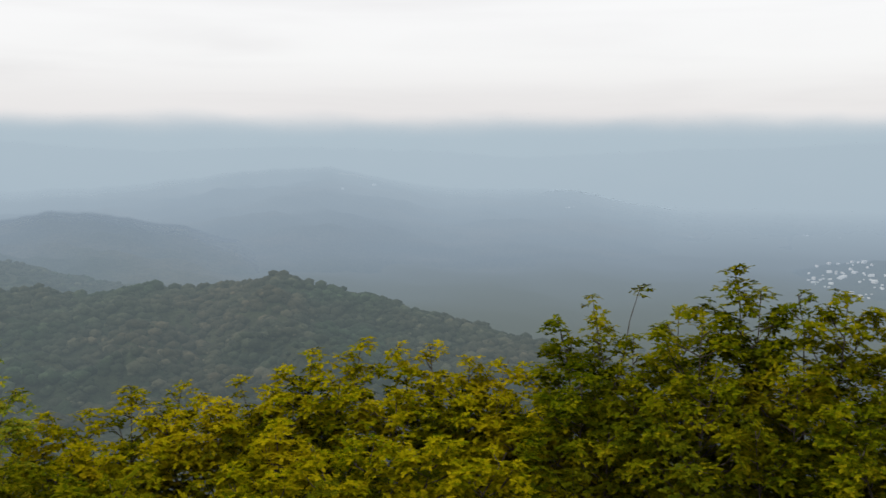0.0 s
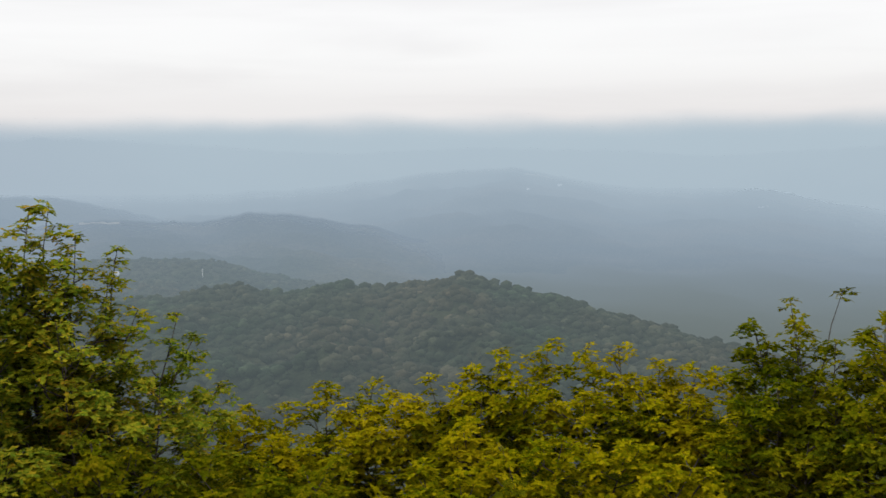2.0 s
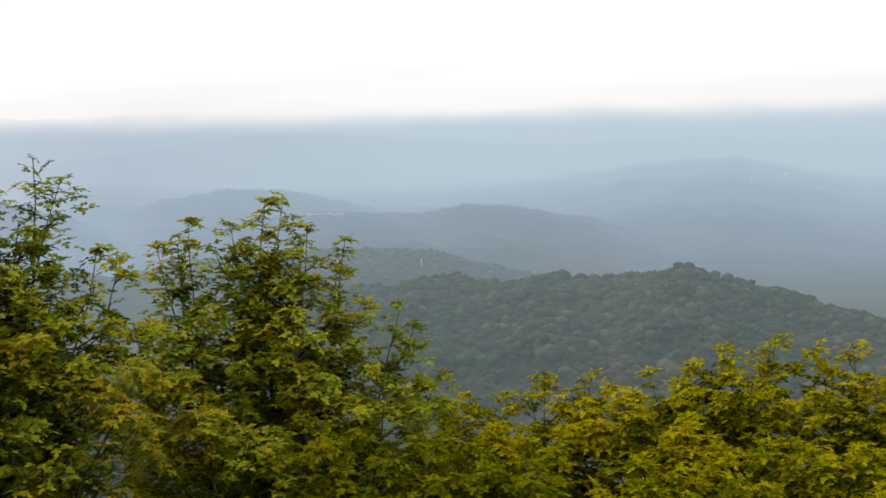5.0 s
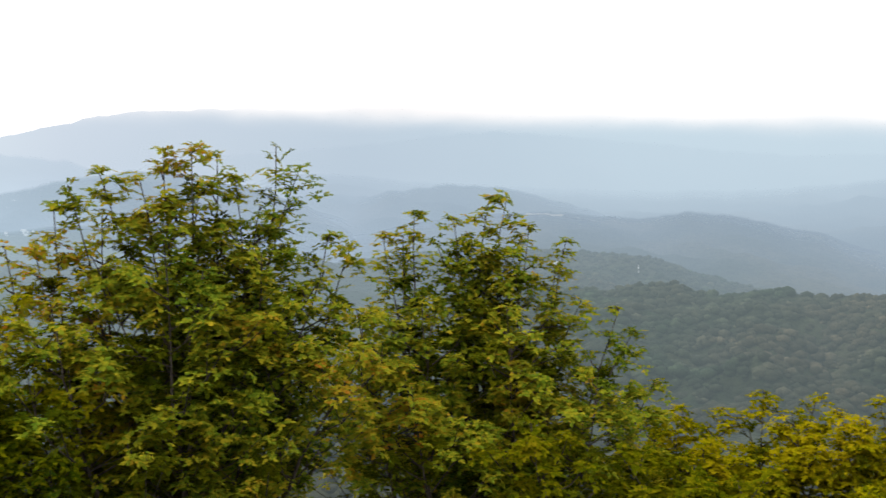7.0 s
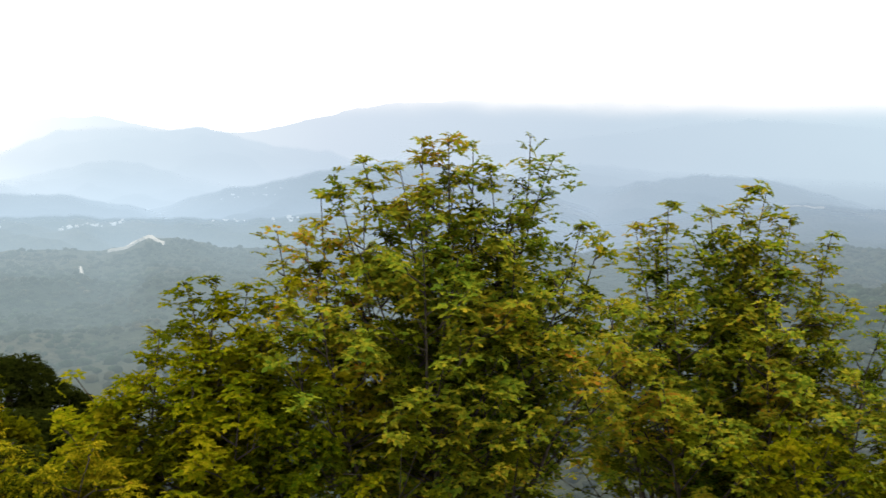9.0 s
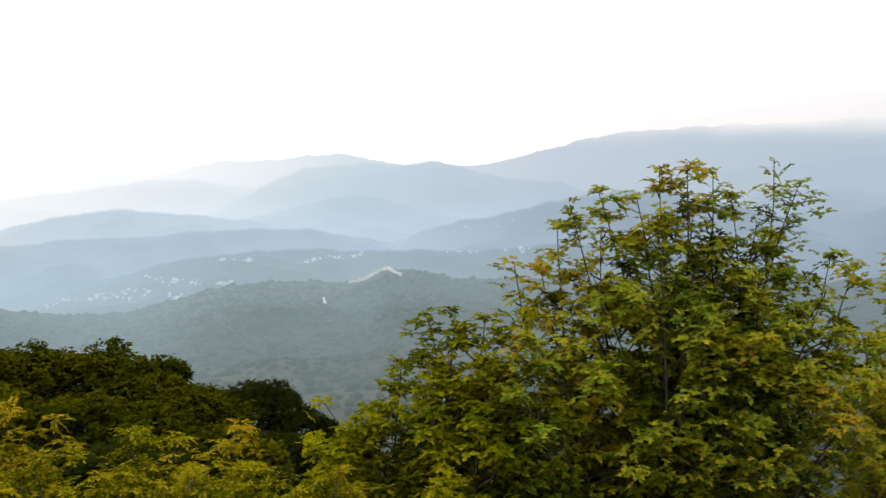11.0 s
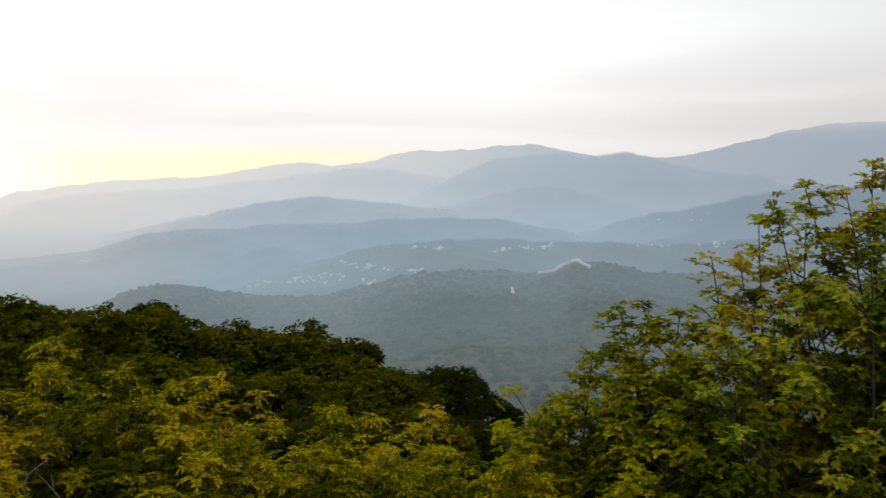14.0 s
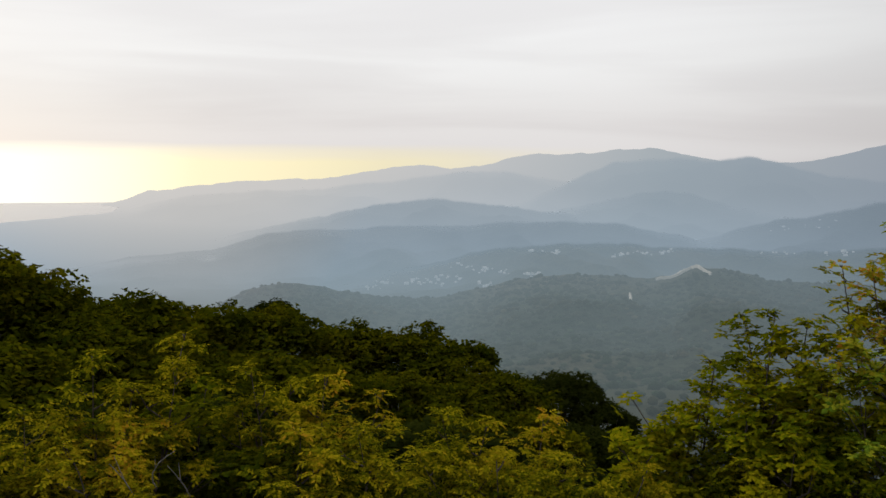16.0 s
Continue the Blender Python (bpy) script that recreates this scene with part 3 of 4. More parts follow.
def tube(paths, sides):
    """Tapered round stems: each path is (points, radii)."""
    vs, fs, base = [], [], 0
    for pts, rad in paths:
        pts = np.asarray(pts, float)
        n = len(pts)
        t = np.gradient(pts, axis=0)
        t /= np.linalg.norm(t, axis=1)[:, None] + 1e-9
        ref = np.array([0.83, 0.31, 0.2])
        u = np.cross(t, ref)
        u /= np.linalg.norm(u, axis=1)[:, None] + 1e-9
        w = np.cross(t, u)
        ang = np.arange(sides) * 6.2832 / sides
        ring = pts[:, None] + (u[:, None] * np.cos(ang)[None, :, None] + w[:, None] * np.sin(ang)[None, :, None]) * np.asarray(rad)[:, None, None]
        vs.append(ring.reshape(-1, 3))
        i, j = np.meshgrid(np.arange(n - 1), np.arange(sides), indexing="ij")
        a, b = (i * sides + j).ravel(), (i * sides + (j + 1) % sides).ravel()
        fs.append(np.stack([a, b, b + sides, a + sides], 1) + base)
        base += n * sides
    return np.concatenate(vs), np.concatenate(fs)


def bowed(a, b, bow, n=9):
    a, b = np.array(a, float), np.array(b, float)
    u = np.linspace(0, 1, n)[:, None]
    lean = np.array([bow[0], bow[1], 0.0])
    p = a + (b - a) * u + lean * (u * (1 - u) * 4)
    return p + rng.normal(0, 0.02, p.shape) * np.linalg.norm(b - a) * 0.3 * (u * (1 - u) * 4)


def tree(name, foot, leaders, mat, label, category, spray=0.2, kind="ash", dense=1.0, inner=None, skirt=1.0):
    """A tree that forks low into leaders; each is (tip, spread, reach): sprays stand round it, widening downwards."""
    fx, fy = foot
    g = ground_at(fx, fy) - 0.15
    root = tagged(new(name), label, category)
    root.location = (fx, fy, g)
    base = np.array([fx, fy, g])
    tops = np.array([np.array(l[0]) for l in leaders])
    mid = tops.mean(0)
    fork = np.array([fx + (mid[0] - fx) * 0.15, fy + (mid[1] - fy) * 0.15, g + (tops[:, 2].min() - g) * 0.28])
    r0 = 0.06 + 0.016 * (tops[:, 2].max() - g)
    v, f = tube([(bowed(base, fork, (0.1, 0.05)) - base, np.linspace(r0 * 1.35, r0 * 0.9, 9))], 9)
    mesh_ob("trunk", v, f, BARK, root)
    pts, sizes, deep, deep_sizes, twigs = [], [], [], [], []
    for tip, spread, reach in leaders:
        tip = np.array(tip) + np.array([0, 0, 0.5 * spray])
        line = bowed(fork, tip, rng.normal(0, 0.25, 2), 14)
        v, f = tube([(line - base, 0.005 + r0 * 0.42 * np.linspace(1, 0, 14) ** 1.5)], 6)
        mesh_ob("limb", v, f, BARK, root)
        d = math.hypot(tip[0], tip[1])
        if spread >= 0.2:
            reach = max(reach, (tip[2] - EYE + d * 0.345) * skirt)
        steps = np.linspace(0, 1, 14)
        boughs = 2 if spread < 0.11 else max(4, int(dense * reach * (4.6 + 7.6 * min(spread, 1.0)) * (0.17 / spray)))
        turn = rng.uniform(0, 6.28)
        for k in range(boughs):
            drop = reach * ((k + rng.uniform(0, 0.8)) / boughs) ** 0.9 if k else 0.0
            turn += 2.4 + rng.uniform(-0.5, 0.5)
            length = spread * (0.18 + 0.98 * min(1.0, drop / 1.25) ** 0.75) * rng.uniform(0.5, 1.3)
            zb = tip[2] - drop
            s0 = min(1.0, max(0.0, (zb - rng.uniform(0.7, 1.2) * length - fork[2]) / (tip[2] - fork[2] + 1e-6)))
            o = np.array([np.interp(s0, steps, line[:, c]) for c in range(3)])
            e = np.array([o[0] + length * math.cos(turn), o[1] + length * math.sin(turn), zb])
            m = o + (e - o) * np.array([0.62, 0.62, 0.40])
            twigs.append((np.array([o, m, e]) - base, (0.013, 0.010, 0.004)))
            ends = [e]
            for q in range(rng.integers(1, 3) if length > 1.6 * spray else 0):
                e2 = e + rng.normal(0, 0.42, 3) * length * np.array([1, 1, 0.55])
                twigs.append((np.array([m, (m + e2) / 2 - np.array([0, 0, 0.05 * length]), e2]) - base, (0.009, 0.006, 0.003)))
                ends.append(e2)
            for c in ends:
                n = int(rng.integers(5, 9)) if spread > 0.2 else 5
                if k < 2 and spread > 0.2:
                    n += 3
                w = rng.normal(0, 1, (n, 2)) * spray * (0.75 if k < 2 else 0.62)
                w[0] = 0
                p = np.stack([c[0] + w[:, 0], c[1] + w[:, 1], c[2] - 0.9 * (w ** 2).sum(1) / spray + rng.normal(0, 0.12, n) * spray], 1)
                # lower and inner sprays take the leaf colour that carries the shade
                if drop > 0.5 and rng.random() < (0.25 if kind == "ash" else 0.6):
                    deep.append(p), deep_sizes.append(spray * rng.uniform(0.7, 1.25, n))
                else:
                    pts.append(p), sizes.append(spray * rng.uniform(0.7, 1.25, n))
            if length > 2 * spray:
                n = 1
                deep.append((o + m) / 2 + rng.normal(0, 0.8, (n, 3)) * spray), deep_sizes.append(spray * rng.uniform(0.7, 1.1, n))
    v, f = tube(twigs, 3)
    tagged(mesh_ob("branchwork", v, f, BARK, root), kind="stuff")
    p, s = np.concatenate(pts) - base, np.concatenate(sizes)
    leaves("crown", p, s * 1.15, kind, mat, root, 0.25)
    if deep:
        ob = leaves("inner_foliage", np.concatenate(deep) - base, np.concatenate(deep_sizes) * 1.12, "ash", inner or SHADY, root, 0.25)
        tagged(ob, "green inner leaves, colour darkened to stand for crown shade")
    return root


def at(az, el, d, spread, reach):
    return tuple(spot(az, el, d)), spread, reach


def foot(az, d):
    p = spot(az, 0, d)
    return p.x, p.y


# the tall green tree with rusty sprays, and its neighbour
tree("ash_tree", foot(47, 12.8), [at(48.0, -0.6, 12.5, 0.34, 2.6), at(46.6, -0.45, 12.5, 0.44, 3.0), at(45.3, -0.9, 12.6, 0.38, 2.8), at(42.3, -0.45, 12.9, 0.16, 1.5), at(41.0, -1.4, 12.9, 0.32, 2.4),
     at(51.2, -1.7, 12.3, 0.15, 0.45), at(52.6, -2.6, 12.2, 0.12, 0.35), at(53.3, -3.6, 12.2, 0.28, 2.2), at(49.2, -2.1, 12.4, 0.40, 2.6), at(44.4, -2.1, 12.6, 0.38, 2.6), at(51.0, -4.0, 12.4, 0.4, 2.4), at(43.1, -3.5, 12.6, 0.45, 2.6),
     at(55.6, -5.55, 12.0, 0.17, 0.5), at(54.2, -5.7, 12.0, 0.3, 2.0), at(48.0, -5.2, 11.8, 0.55, 2.4), at(51.5, -6.2, 11.8, 0.7, 2.4), at(43.0, -6.0, 11.8, 0.7, 2.4), at(39.5, -5.0, 12.8, 0.32, 2.4), at(38.3, -5.5, 12.9, 0.3, 2.2), at(46.0, -7.0, 11.6, 0.8, 2.2), at(40.2, -7.8, 12.2, 0.8, 2.2), at(53.5, -8.5, 11.4, 0.9, 2.2), at(37.5, -11.0, 11.6, 0.9, 1.6)],
     GREEN_ASH, "tall ash with green and rusty compound leaves", "tree", 0.14, dense=0.82)
tree("ash_tree", foot(57.5, 12.2), [at(60.3, -8.2, 12.0, 0.22, 1.2), at(58.7, -8.0, 11.9, 0.3, 2.0), at(57.1, -8.4, 11.8, 0.4, 2.0), at(55.0, -8.2, 11.6, 0.5, 1.8), at(61.6, -10.6, 11.8, 0.4, 1.6), at(59.0, -10.6, 11.6, 0.6, 1.8), at(56.4, -11.5, 11.2, 0.8, 1.8), at(65.9, -12.7, 11.6, 0.15, 0.5), at(64.2, -13.5, 11.4, 0.35, 1.2), at(62.3, -13.0, 11.4, 0.45, 1.2), at(60.0, -13.6, 11.0, 0.7, 1.2), at(66.5, -15.0, 11.0, 0.6, 1.0), at(57.5, -14.0, 10.9, 0.9, 1.4), at(54.3, -12.5, 11.0, 0.9, 1.6)],
     DEEP_ASH, "low spreading ash with deep olive-green compound leaves", "tree", 0.14, dense=1.0)
tree("ash_tree", foot(31, 15.5), [at(35.0, -3.85, 15.2, 0.22, 2.4), at(32.9, -4.0, 15.1, 0.26, 2.6), at(31.0, -2.85, 15.4, 0.30, 2.6), at(30.1, -2.8, 15.4, 0.34, 2.8), at(28.9, -4.3, 15.3, 0.3, 2.8), at(36.7, -4.9, 15.0, 0.22, 2.4), at(35.6, -5.0, 15.2, 0.22, 2.4), at(33.8, -5.4, 15.0, 0.35, 2.6), at(31.9, -5.3, 15.0, 0.45, 2.8),
     at(26.9, -5.0, 15.2, 0.15, 0.5), at(27.4, -6.4, 15.2, 0.3, 2.6), at(26.0, -8.2, 15.0, 0.3, 2.4), at(24.0, -8.5, 15.0, 0.2, 1.0), at(23.2, -9.7, 14.9, 0.3, 1.8), at(22.0, -12.2, 14.8, 0.5, 1.6), at(29.6, -6.6, 14.8, 0.55, 2.6), at(34.5, -8.2, 14.2, 0.85, 2.4), at(30.0, -8.6, 14.2, 0.85, 2.4), at(38.0, -9.0, 13.6, 0.9, 2.2), at(25.0, -12.0, 14.0, 0.9, 1.8), at(36.6, -10.8, 13.2, 0.8, 1.8), at(35.0, -13.0, 12.8, 0.9, 1.6)],
     GREEN_ASH, "slender ash with green, yellow and red-brown leaves", "tree", 0.15, dense=0.82)
# the row of yellowing crowns
tree("ash_tree", foot(17, 17.5), [at(20.4, -13.4, 17.0, 0.6, 1.8), at(18.4, -13.3, 17.2, 0.6, 1.8), at(16.4, -12.3, 17.4, 0.42, 2.0), at(13.8, -12.4, 17.5, 0.42, 2.0), at(15.0, -13.4, 16.8, 0.8, 1.8), at(22.5, -13.8, 16.6, 0.6, 1.6), at(19.5, -15.2, 15.5, 1.0, 1.5)],
     YELLOW_ASH, "low ash crown turned golden yellow", "tree", 0.165, dense=1.08)
tree("ash_tree", foot(6, 17.5), [at(10.9, -12.2, 17.2, 0.16, 1.6), at(9.2, -12.7, 17.0, 0.6, 1.8), at(6.9, -10.8, 17.3, 0.55, 2.2), at(4.4, -10.3, 17.5, 0.4, 2.4), at(8.0, -13.2, 16.6, 0.8, 1.8), at(5.5, -12.4, 16.6, 0.8, 2.0), at(11.5, -13.4, 16.4, 0.8, 1.6), at(12.6, -13.1, 16.8, 0.6, 1.6), at(9.0, -15.2, 15.3, 1.0, 1.4)],
     YELLOW_ASH, "rounded ash crown turned golden yellow", "tree", 0.165, dense=1.08)
tree("ash_tree", foot(-1.5, 17.5), [at(2.5, -10.6, 17.4, 0.38, 2.2), at(0.7, -10.6, 17.3, 0.38, 2.2), at(-1.5, -11.2, 17.2, 0.6, 2.2), at(-3.6, -11.4, 17.2, 0.5, 2.0), at(-5.4, -11.7, 17.0, 0.55, 2.0), at(-0.5, -12.8, 16.4, 0.9, 1.8), at(-3.0, -13.2, 16.2, 0.9, 1.8), at(2.5, -13.0, 16.3, 0.9, 1.8), at(-5.5, -14.2, 15.6, 1.0, 1.6)],
     YELLOW_ASH, "ash crown with yellow and olive leaves", "tree", 0.165, dense=1.08)
tree("ash_tree", foot(3, 13.6), [at(7.0, -15.8, 13.8, 0.8, 1.4), at(3.6, -15.4, 13.8, 0.9, 1.4), at(0.0, -15.6, 13.8, 0.8, 1.4), at(-3.5, -16.2, 13.6, 0.9, 1.2), at(12.0, -16.6, 13.6, 0.9, 1.2)],
     YELLOW_ASH, "yellow ash standing close below the lookout", "tree", 0.16, dense=1.0)
tree("ash_tree", foot(20, 13.4), [at(24.0, -15.8, 13.2, 0.9, 1.4), at(20.0, -16.4, 13.4, 0.9, 1.4), at(16.0, -16.4, 13.4, 0.9, 1.2), at(28.5, -14.8, 12.8, 0.9, 1.4)],
     OLIVE, "olive-green ash standing close below the lookout", "tree", 0.16, dense=1.0)
# the greener clump
tree("ash_tree", foot(-8, 16), [at(-6.2, -9.3, 16.2, 0.42, 2.6), at(-8.2, -9.1, 16.3, 0.42, 2.6), at(-10.5, -7.4, 16.6, 0.10, 1.0), at(-8.0, -8.0, 16.8, 0.07, 0.6), at(-10.2, -10.0, 16.0, 0.6, 2.4), at(-7.5, -12.0, 15.4, 0.9, 2.2), at(-10.5, -12.5, 15.2, 0.9, 2.2), at(-9.0, -15.0, 14.4, 0.9, 1.4)],
     OLIVE, "olive-green ash with bare sprigs above it", "tree", 0.16, dense=1.2)
tree("ash_tree", foot(-16, 15.5), [at(-12.5, -8.5, 15.6, 0.5, 2.8), at(-15.2, -6.2, 15.6, 0.5, 3.4), at(-16.6, -7.4, 15.4, 0.5, 3.0), at(-13.8, -8.4, 15.0, 0.8, 2.8), at(-18.4, -7.5, 15.3, 0.5, 3.0), at(-20.8, -7.3, 15.4, 0.55, 3.0), at(-14.5, -11.5, 14.2, 0.9, 2.4), at(-18.5, -11.0, 14.2, 0.9, 2.4), at(-16.5, -14.5, 13.4, 0.9, 1.5)],
     OLIVE, "dense olive-green ash rising over the row", "tree", 0.155)
tree("ash_tree", foot(-24, 15), [at(-22.7, -8.1, 15.2, 0.6, 3.0), at(-25.0, -8.0, 15.0, 0.8, 3.0), at(-28.0, -8.6, 14.8, 0.9, 3.0), at(-22.5, -12.0, 13.8, 0.9, 2.2), at(-26.0, -12.5, 13.8, 0.9, 2.2), at(-21.5, -15.0, 13.2, 0.9, 1.4)],
     OLIVE, "broad olive-green ash beside the lookout", "tree", 0.155)
# yellow crowns close below, towards the sea
rust_crown = tree("ash_tree", foot(93, 11), [at(97.3, -12.7, 10.8, 0.5, 1.6), at(94.0, -10.4, 11.0, 0.42, 2.0), at(92.0, -12.0, 10.9, 0.45, 1.0), at(89.4, -9.4, 11.1, 0.42, 1.3), at(95.5, -14.5, 10.2, 0.7, 1.3), at(99.5, -13.5, 10.5, 0.7, 1.5)],
     RUST_ASH, "ash crown tinged yellow and rust", "tree", 0.15, kind="pinnate", dense=0.95, skirt=0.5)
tree("ash_tree", foot(84, 11), [at(86.1, -11.3, 11.0, 0.5, 1.8), at(84.0, -12.2, 10.9, 0.5, 1.7), at(82.2, -11.8, 11.0, 0.45, 1.8), at(83.5, -14.4, 10.2, 0.7, 1.3), at(79.1, -12.7, 11.0, 0.45, 1.6), at(80.5, -14.6, 10.3, 0.7, 1.2)],
     RUST_ASH, "rounded ash crown tinged yellow and rust", "tree", 0.15, kind="pinnate", dense=0.95, skirt=0.5)
tree("ash_tree", foot(73, 11.5), [at(76.0, -13.8, 11.4, 0.5, 1.4), at(73.5, -14.3, 11.4, 0.5, 1.4), at(70.5, -14.0, 11.6, 0.5, 1.5), at(68.8, -15.8, 11.2, 0.6, 1.2), at(77.5, -15.5, 10.6, 0.7, 1.1), at(73.0, -16.2, 10.6, 0.7, 1.0), at(65.0, -16.4, 10.6, 0.7, 1.0)],
     RUST_ASH, "low ash crown tinged yellow", "tree", 0.15, kind="pinnate", dense=0.95, skirt=0.5)


def bare_twigs(root, twigs):
    """Dead grey twigs that stick out of a crown: each runs from one bearing, height and distance to another, with a side shoot."""
    for a, b in twigs:
        p, q = np.array(spot(*a)), np.array(spot(*b))
        line = bowed(p, q, rng.normal(0, 0.04, 2), 8)
        shoot = np.array([line[4], line[4] + (q - p) * 0.35 + rng.normal(0, 0.06, 3)])
        v, f = tube([(line - np.array(root.location), np.linspace(0.008, 0.003, 8)), (shoot - np.array(root.location), (0.005, 0.002))], 5)
        tagged(mesh_ob("dead_twig", v, f, DEAD, root), "bare grey dead twig")


tree("ash_tree", foot(89, 11.6), [at(90.6, -12.6, 11.5, 0.45, 1.6), at(88.4, -12.0, 11.6, 0.5, 1.6), at(87.0, -13.4, 11.4, 0.5, 1.4), at(92.4, -14.4, 11.2, 0.5, 1.2)],
     OLIVE, "deep green ash between the yellowing crowns", "tree", 0.15)
bare_twigs(rust_crown, [((91.9, -17.4, 10.0), (93.3, -15.3, 9.7)), ((89.3, -17.2, 10.0), (90.4, -15.6, 9.7)), ((91.0, -16.6, 10.1), (90.0, -14.9, 9.8))])


def broad_tree(az, el, d, radius, mat, label, name="oak_tree", size=0.20, flat=0.75):
    size = size * (0.72 if d < 30 else 1.0)
    """A dense dome: billows of leaf sprays on limbs over one trunk."""
    top = spot(az, el, d)
    g = ground_at(top.x, top.y) - 0.2
    root = tagged(new(name), label, "tree", "trees of the wooded spur")
    root.location = (top.x, top.y, g)
    base = np.array([top.x, top.y, g])
    c = np.array([0, 0, top.z - g - radius * flat])
    v, f = tube([(bowed((0, 0, 0), c, (0.2, 0.1)), np.linspace(0.28, 0.14, 9))], 8)
    mesh_ob("trunk", v, f, BARK, root)
    pts, sizes = [], []
    billows = [(c, radius * 0.8)]
    for k in range(17):
        a, e = 2.4 * k + rng.uniform(-0.4, 0.4), rng.uniform(-0.2, 1.3)
        q = c + np.array([math.cos(a) * math.cos(e), math.sin(a) * math.cos(e), math.sin(e) * flat]) * radius * rng.uniform(0.62, 0.82)
        billows.append((q, radius * rng.uniform(0.22, 0.36)))
        v, f = tube([(bowed(c * 0.75, q, (0.1, 0.1), 6), np.linspace(0.09, 0.02, 6))], 5)
        mesh_ob("limb", v, f, BARK, root)
    for q, r in billows:
        n = int(4.6 * (r / size) ** 1.75) + 10
        w = rng.normal(0, 1, (n, 3))
        w[:, 2] = np.abs(w[:, 2]) * 0.95 - 0.45
        w /= np.linalg.norm(w, axis=1)[:, None]
        pts.append(q + w * r * rng.uniform(0.75, 1.08, (n, 1)) * np.array([1, 1, flat + 0.1]))
        sizes.append(size * rng.uniform(0.7, 1.3, n))
    leaves("crown", np.concatenate(pts), np.concatenate(sizes) * 2.25, "oak", mat, root, 0.35)
    return root


for az, el, d, radius in [(96.0, -6.9, 29, 2.4), (92.8, -6.8, 34, 2.6), (89.2, -7.7, 38, 2.6), (85.6, -7.9, 44, 2.8), (90.5, -9.2, 28, 2.4)]:
    broad_tree(az, el, d, radius, DARK, "dense dark-green oak crown on the spur")
for az, el, d, radius in [(81.8, -8.9, 46, 3.0), (78.2, -9.0, 47, 3.0), (75.2, -10.0, 45, 2.6), (72.6, -11.6, 43, 2.2), (86.5, -10.2, 32, 2.4), (83.0, -10.8, 35, 2.6), (79.0, -11.3, 37, 2.6), (75.5, -12.2, 37, 2.4), (71.5, -13.6, 38, 2.2)]:
    broad_tree(az, el, d, radius, DARK, "dark-green oak crown in a wooded slope")
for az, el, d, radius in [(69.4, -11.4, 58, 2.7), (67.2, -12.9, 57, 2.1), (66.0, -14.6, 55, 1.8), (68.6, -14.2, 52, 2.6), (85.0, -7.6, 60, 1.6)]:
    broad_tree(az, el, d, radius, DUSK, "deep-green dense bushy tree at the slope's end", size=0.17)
for az, el, d, radius in [(101.6, -4.2, 25, 3.0), (98.7, -5.2, 25, 2.2), (95.4, -8.4, 23, 2.2), (99.5, -9.5, 20, 2.2)]:
    broad_tree(az, el, d, radius, DARK, "big dark-green oak beside the yellow crowns")
# bushes added as fill; their near-black leaves stand for the dark gaps between crowns
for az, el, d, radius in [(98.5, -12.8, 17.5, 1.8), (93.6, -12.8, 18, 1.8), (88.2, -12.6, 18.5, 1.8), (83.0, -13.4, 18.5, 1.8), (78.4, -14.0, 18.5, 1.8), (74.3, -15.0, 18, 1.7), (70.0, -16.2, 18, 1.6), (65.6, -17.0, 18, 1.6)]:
    broad_tree(az, el, d, radius, DUSK, "low near-black green bush added to darken gaps between crowns", "shrub")

# ------------------------------------------------------------------ houses and bare places


def house(m, wide, deep, high, roof_mat):
    root = tagged(new("house"), "small pale hillside house with a pitched roof", "house", "village houses")
    root.matrix_basis = m
    bm = bmesh.new()
    bmesh.ops.create_cube(bm, size=1, matrix=Matrix.Translation((0, 0, high / 2 + 0.6)) @ Matrix.Diagonal((wide, deep, high + 1.2, 1)))
    part("wall", bm, WALL, root)
    bm = bmesh.new()
    o = 0.3
    low = [bm.verts.new((x, y, high)) for x, y in ((-wide / 2 - o, -deep / 2 - o), (wide / 2 + o, -deep / 2 - o), (wide / 2 + o, deep / 2 + o), (-wide / 2 - o, deep / 2 + o))]
    ridge = [bm.verts.new((x, 0, high + deep * 0.32)) for x in (-wide / 2 - o, wide / 2 + o)]
    bm.faces.new((low[0], low[1], ridge[1], ridge[0]))
    bm.faces.new((low[2], low[3], ridge[0], ridge[1]))
    bm.faces.new((low[1], low[2], ridge[1]))
    bm.faces.new((low[3], low[0], ridge[0]))
    bm.faces.new(low[::-1])
    part("roof", bm, roof_mat, root, "pale sheet-metal roof" if roof_mat is ROOF else "brown tiled roof")
    return root


FIRST = [house(Matrix.Identity(4), 3.6, 3, 1.7, ROOF), house(Matrix.Identity(4), 5.5, 3, 1.9, ROOF), house(Matrix.Identity(4), 3.6, 3, 1.7, TILE)]
placed = [0, 0, 0]


def on_slope(ridge, az, el):
    """Where the front of a ridge is seen az degrees round and el degrees up."""
    steps = np.linspace(0.1, 1.0, 181)
    p = ridge.at(np.full(181, az), steps)
    up = np.degrees(np.arctan2(p[:, 2] - EYE, np.hypot(p[:, 0], p[:, 1])))
    return steps[int(np.argmin(np.abs(up - el)))]


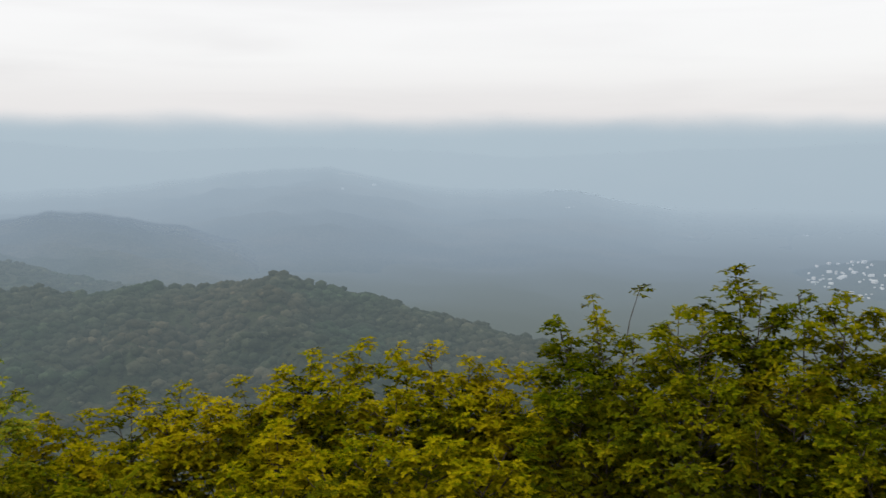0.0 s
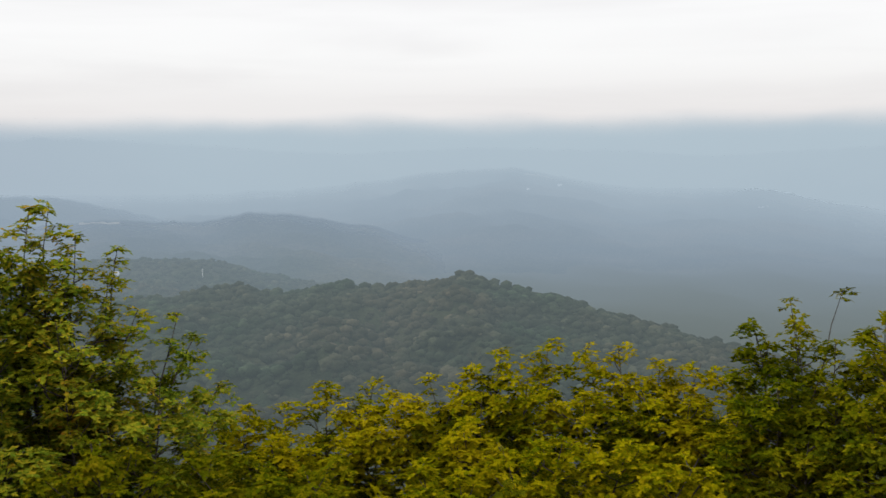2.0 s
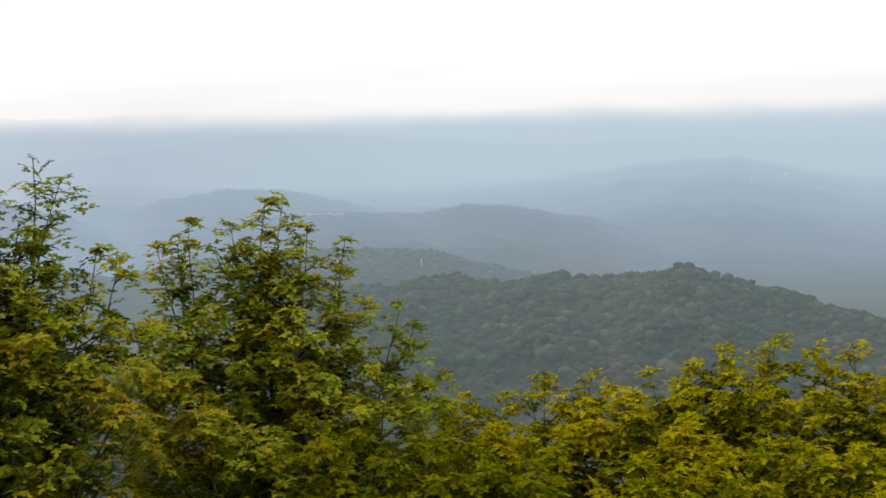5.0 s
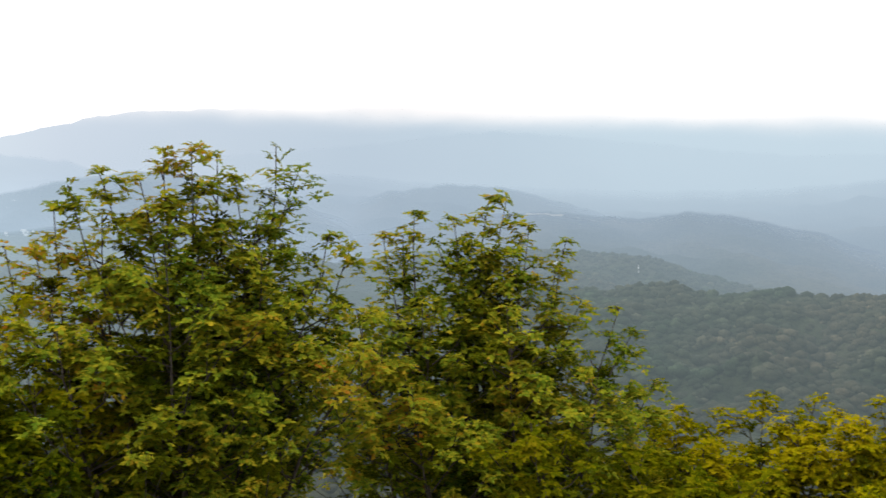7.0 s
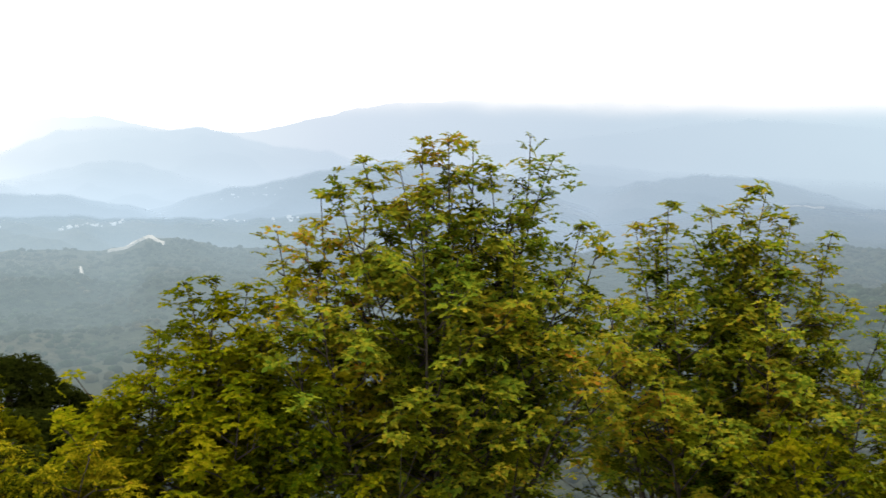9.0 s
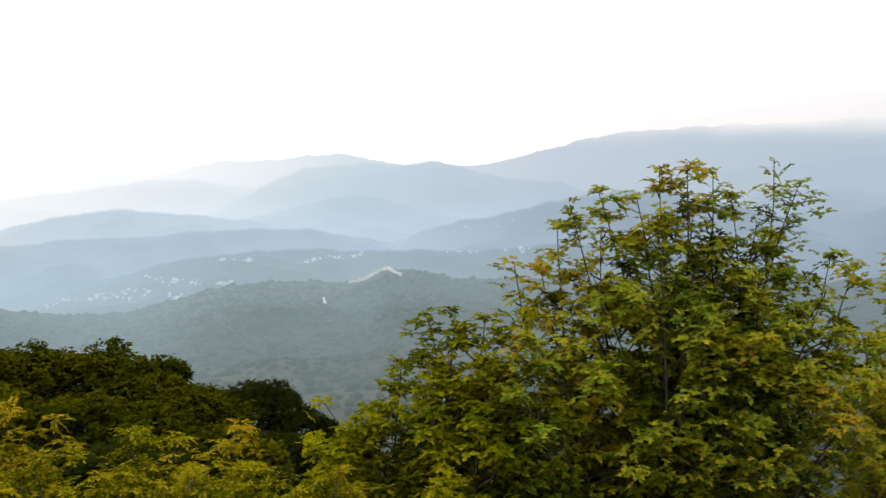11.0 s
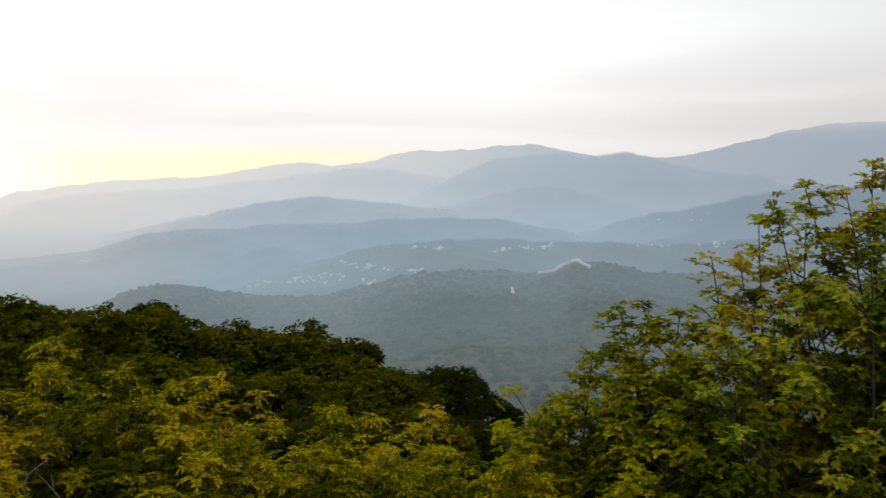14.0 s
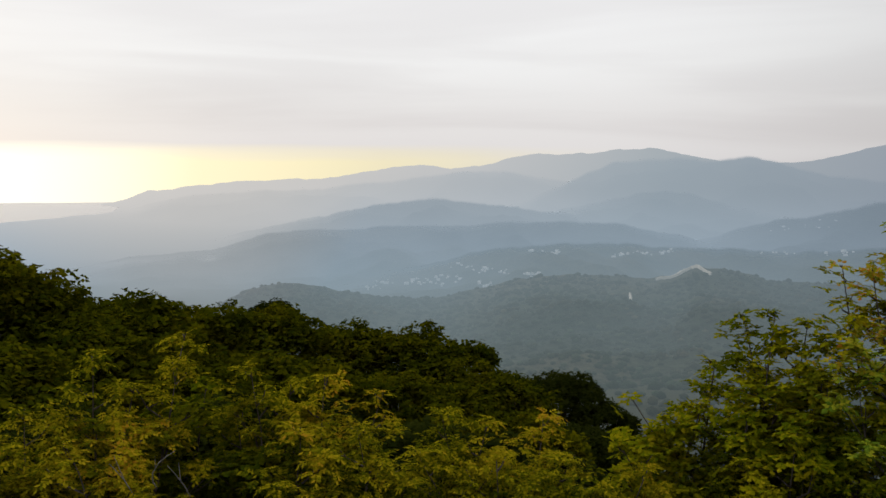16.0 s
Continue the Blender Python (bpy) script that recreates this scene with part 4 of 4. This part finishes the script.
def village(ridge, hamlets, seed, size=1.0):
    """Hamlets: bearing, height, houses, spread round the slope and up it, in degrees."""
    r = np.random.default_rng(seed)
    for ca, ce, n, wa, we in hamlets:
        for _ in range(n):
            az = ca + r.normal(0, wa)
            p = ridge.at(az, on_slope(ridge, az, ce + r.normal(0, we)))
            which = int(r.choice(3, p=(0.42, 0.25, 0.33)))
            m = pose(p[0], p[1], p[2], 0, 0, az + r.uniform(-50, 50)) @ Matrix.Scale(size * r.uniform(0.5, 1.08), 4)
            if placed[which]:
                copy_thing(FIRST[which], m)
            else:
                FIRST[which].matrix_basis = m
            placed[which] += 1


village(village_hill, [(71.1, -5.0, 6, 0.3, 0.04), (69.8, -5.1, 7, 0.35, 0.05), (66.2, -5.15, 8, 0.5, 0.06), (65.2, -5.05, 8, 0.4, 0.05), (64.1, -4.95, 9, 0.4, 0.05),
                       (73.6, -6.0, 9, 0.35, 0.08), (72.5, -6.1, 8, 0.4, 0.08), (71.0, -6.25, 8, 0.35, 0.06), (74.9, -5.85, 6, 0.4, 0.08), (78.6, -6.67, 9, 0.6, 0.1),
                       (79.6, -7.0, 6, 0.5, 0.08), (77.2, -6.75, 14, 0.7, 0.12), (75.6, -6.65, 14, 0.7, 0.14), (73.4, -6.8, 10, 0.6, 0.1), (58.2, -4.85, 8, 0.5, 0.06), (55.4, -4.75, 8, 0.5, 0.06)], 1)
village(shoulder_hill, [(58.0, -3.6, 4, 0.3, 0.06), (56.6, -3.45, 5, 0.4, 0.08), (55.7, -3.1, 4, 0.3, 0.04)], 4, 0.9)
village(town_rise, [(-17.3, -7.2, 8, 0.5, 0.12), (-19.4, -6.75, 12, 0.6, 0.15), (-20.3, -6.4, 16, 0.6, 0.2), (-21.2, -5.75, 16, 0.6, 0.18), (-22.2, -6.5, 20, 0.7, 0.3), (-21.4, -7.3, 14, 0.8, 0.25)], 5, 1.25)
village(inland_ridge, [(-19.1, -4.4, 3, 0.2, 0.03), (-20.7, -4.4, 3, 0.2, 0.03), (-7.0, -3.1, 4, 0.3, 0.05)], 6, 1.6)


def bare_strip(ridge, pts, width, label, name="track", mat=None):
    """A strip of bare earth laid on the slope."""
    pts = np.array([(a, on_slope(ridge, a, k) if k < 0 else k) for a, k in pts])
    u = np.linspace(0, 1, 24)
    az = np.interp(u, np.linspace(0, 1, len(pts)), pts[:, 0])
    s = np.interp(u, np.linspace(0, 1, len(pts)), pts[:, 1])
    mid = ridge.at(az, s)
    t = np.gradient(mid, axis=0)
    n = np.stack([-t[:, 1], t[:, 0], np.zeros(len(t))], 1)
    n /= np.linalg.norm(n, axis=1)[:, None]
    w = width * (0.35 + 0.65 * np.sin(np.linspace(0.15, 3.0, 24)))[:, None] * (1 + 0.25 * rng.normal(0, 1, (24, 1)).clip(-1, 1))
    up = np.array([0, 0, 3.0])
    a, b = mid - n * w / 2 + up, mid + n * w / 2 + up
    deep = np.array([0, 0, -4.5])
    v = np.stack([a + deep, a, b, b + deep], 1)
    tagged(mesh_ob(name, v, grid_faces(24, 4), mat or CHALK), label, "bare ground", kind="structure")


bare_strip(valley_side, [(64.5, -6.47), (63.9, -6.34), (63.4, -6.2), (63.05, -5.88), (62.6, -5.72), (62.15, -5.82), (61.6, -6.12)], 3.0, "pale quarry cut curving over a hilltop")
bare_strip(valley_side, [(65.85, -7.26), (65.8, -7.45), (65.7, -7.7)], 2.2, "short pale track between trees")
bare_strip(second_ridge, [(29.0, 0.955), (28.0, 0.95), (27.0, 0.935)], 8, "pale bare strip on a hillside", mat=STUBBLE)
bare_strip(inland_ridge, [(5.6, 0.86), (3.6, 0.87)], 5, "faint pale meadow on a distant ridge", mat=STUBBLE)
bare_strip(long_ridge, [(83.6, 0.93), (82.6, 0.97)], 20, "pale clearing on a distant ridge")


def mast(az, s, high):
    p = third_slope.at(az, s)
    root = tagged(new("lattice_mast"), "slim white mast on the wooded knoll", "mast")
    root.location = p
    v, f = tube([(np.array([[0, 0, -2], [0, 0, high * 0.5], [0, 0, high]]), (0.4, 0.3, 0.18))], 6)
    mesh_ob("pole", v, f, STEEL, root)
    v, f = tube([(np.array([[-1.2, 0, high * 0.9], [1.2, 0, high * 0.9]]), (0.15, 0.15))], 5)
    mesh_ob("crossbar", v, f, STEEL, root)


mast(22.9, on_slope(third_slope, 22.9, -6.6), 10)


def lone_house(ridge, az, el, size, which):
    p = ridge.at(az, on_slope(ridge, az, el))
    copy_thing(FIRST[which], pose(p[0], p[1], p[2], 0, 0, az + 20) @ Matrix.Scale(size, 4))


lone_house(inland_ridge, 5.4, -2.14, 2.6, 0)
lone_house(inland_ridge, 3.7, -1.92, 2.0, 1)
lone_house(mid_hills, 40.3, -3.9, 3.0, 1)
lone_house(third_slope, 27.3, -6.25, 2.2, 0)
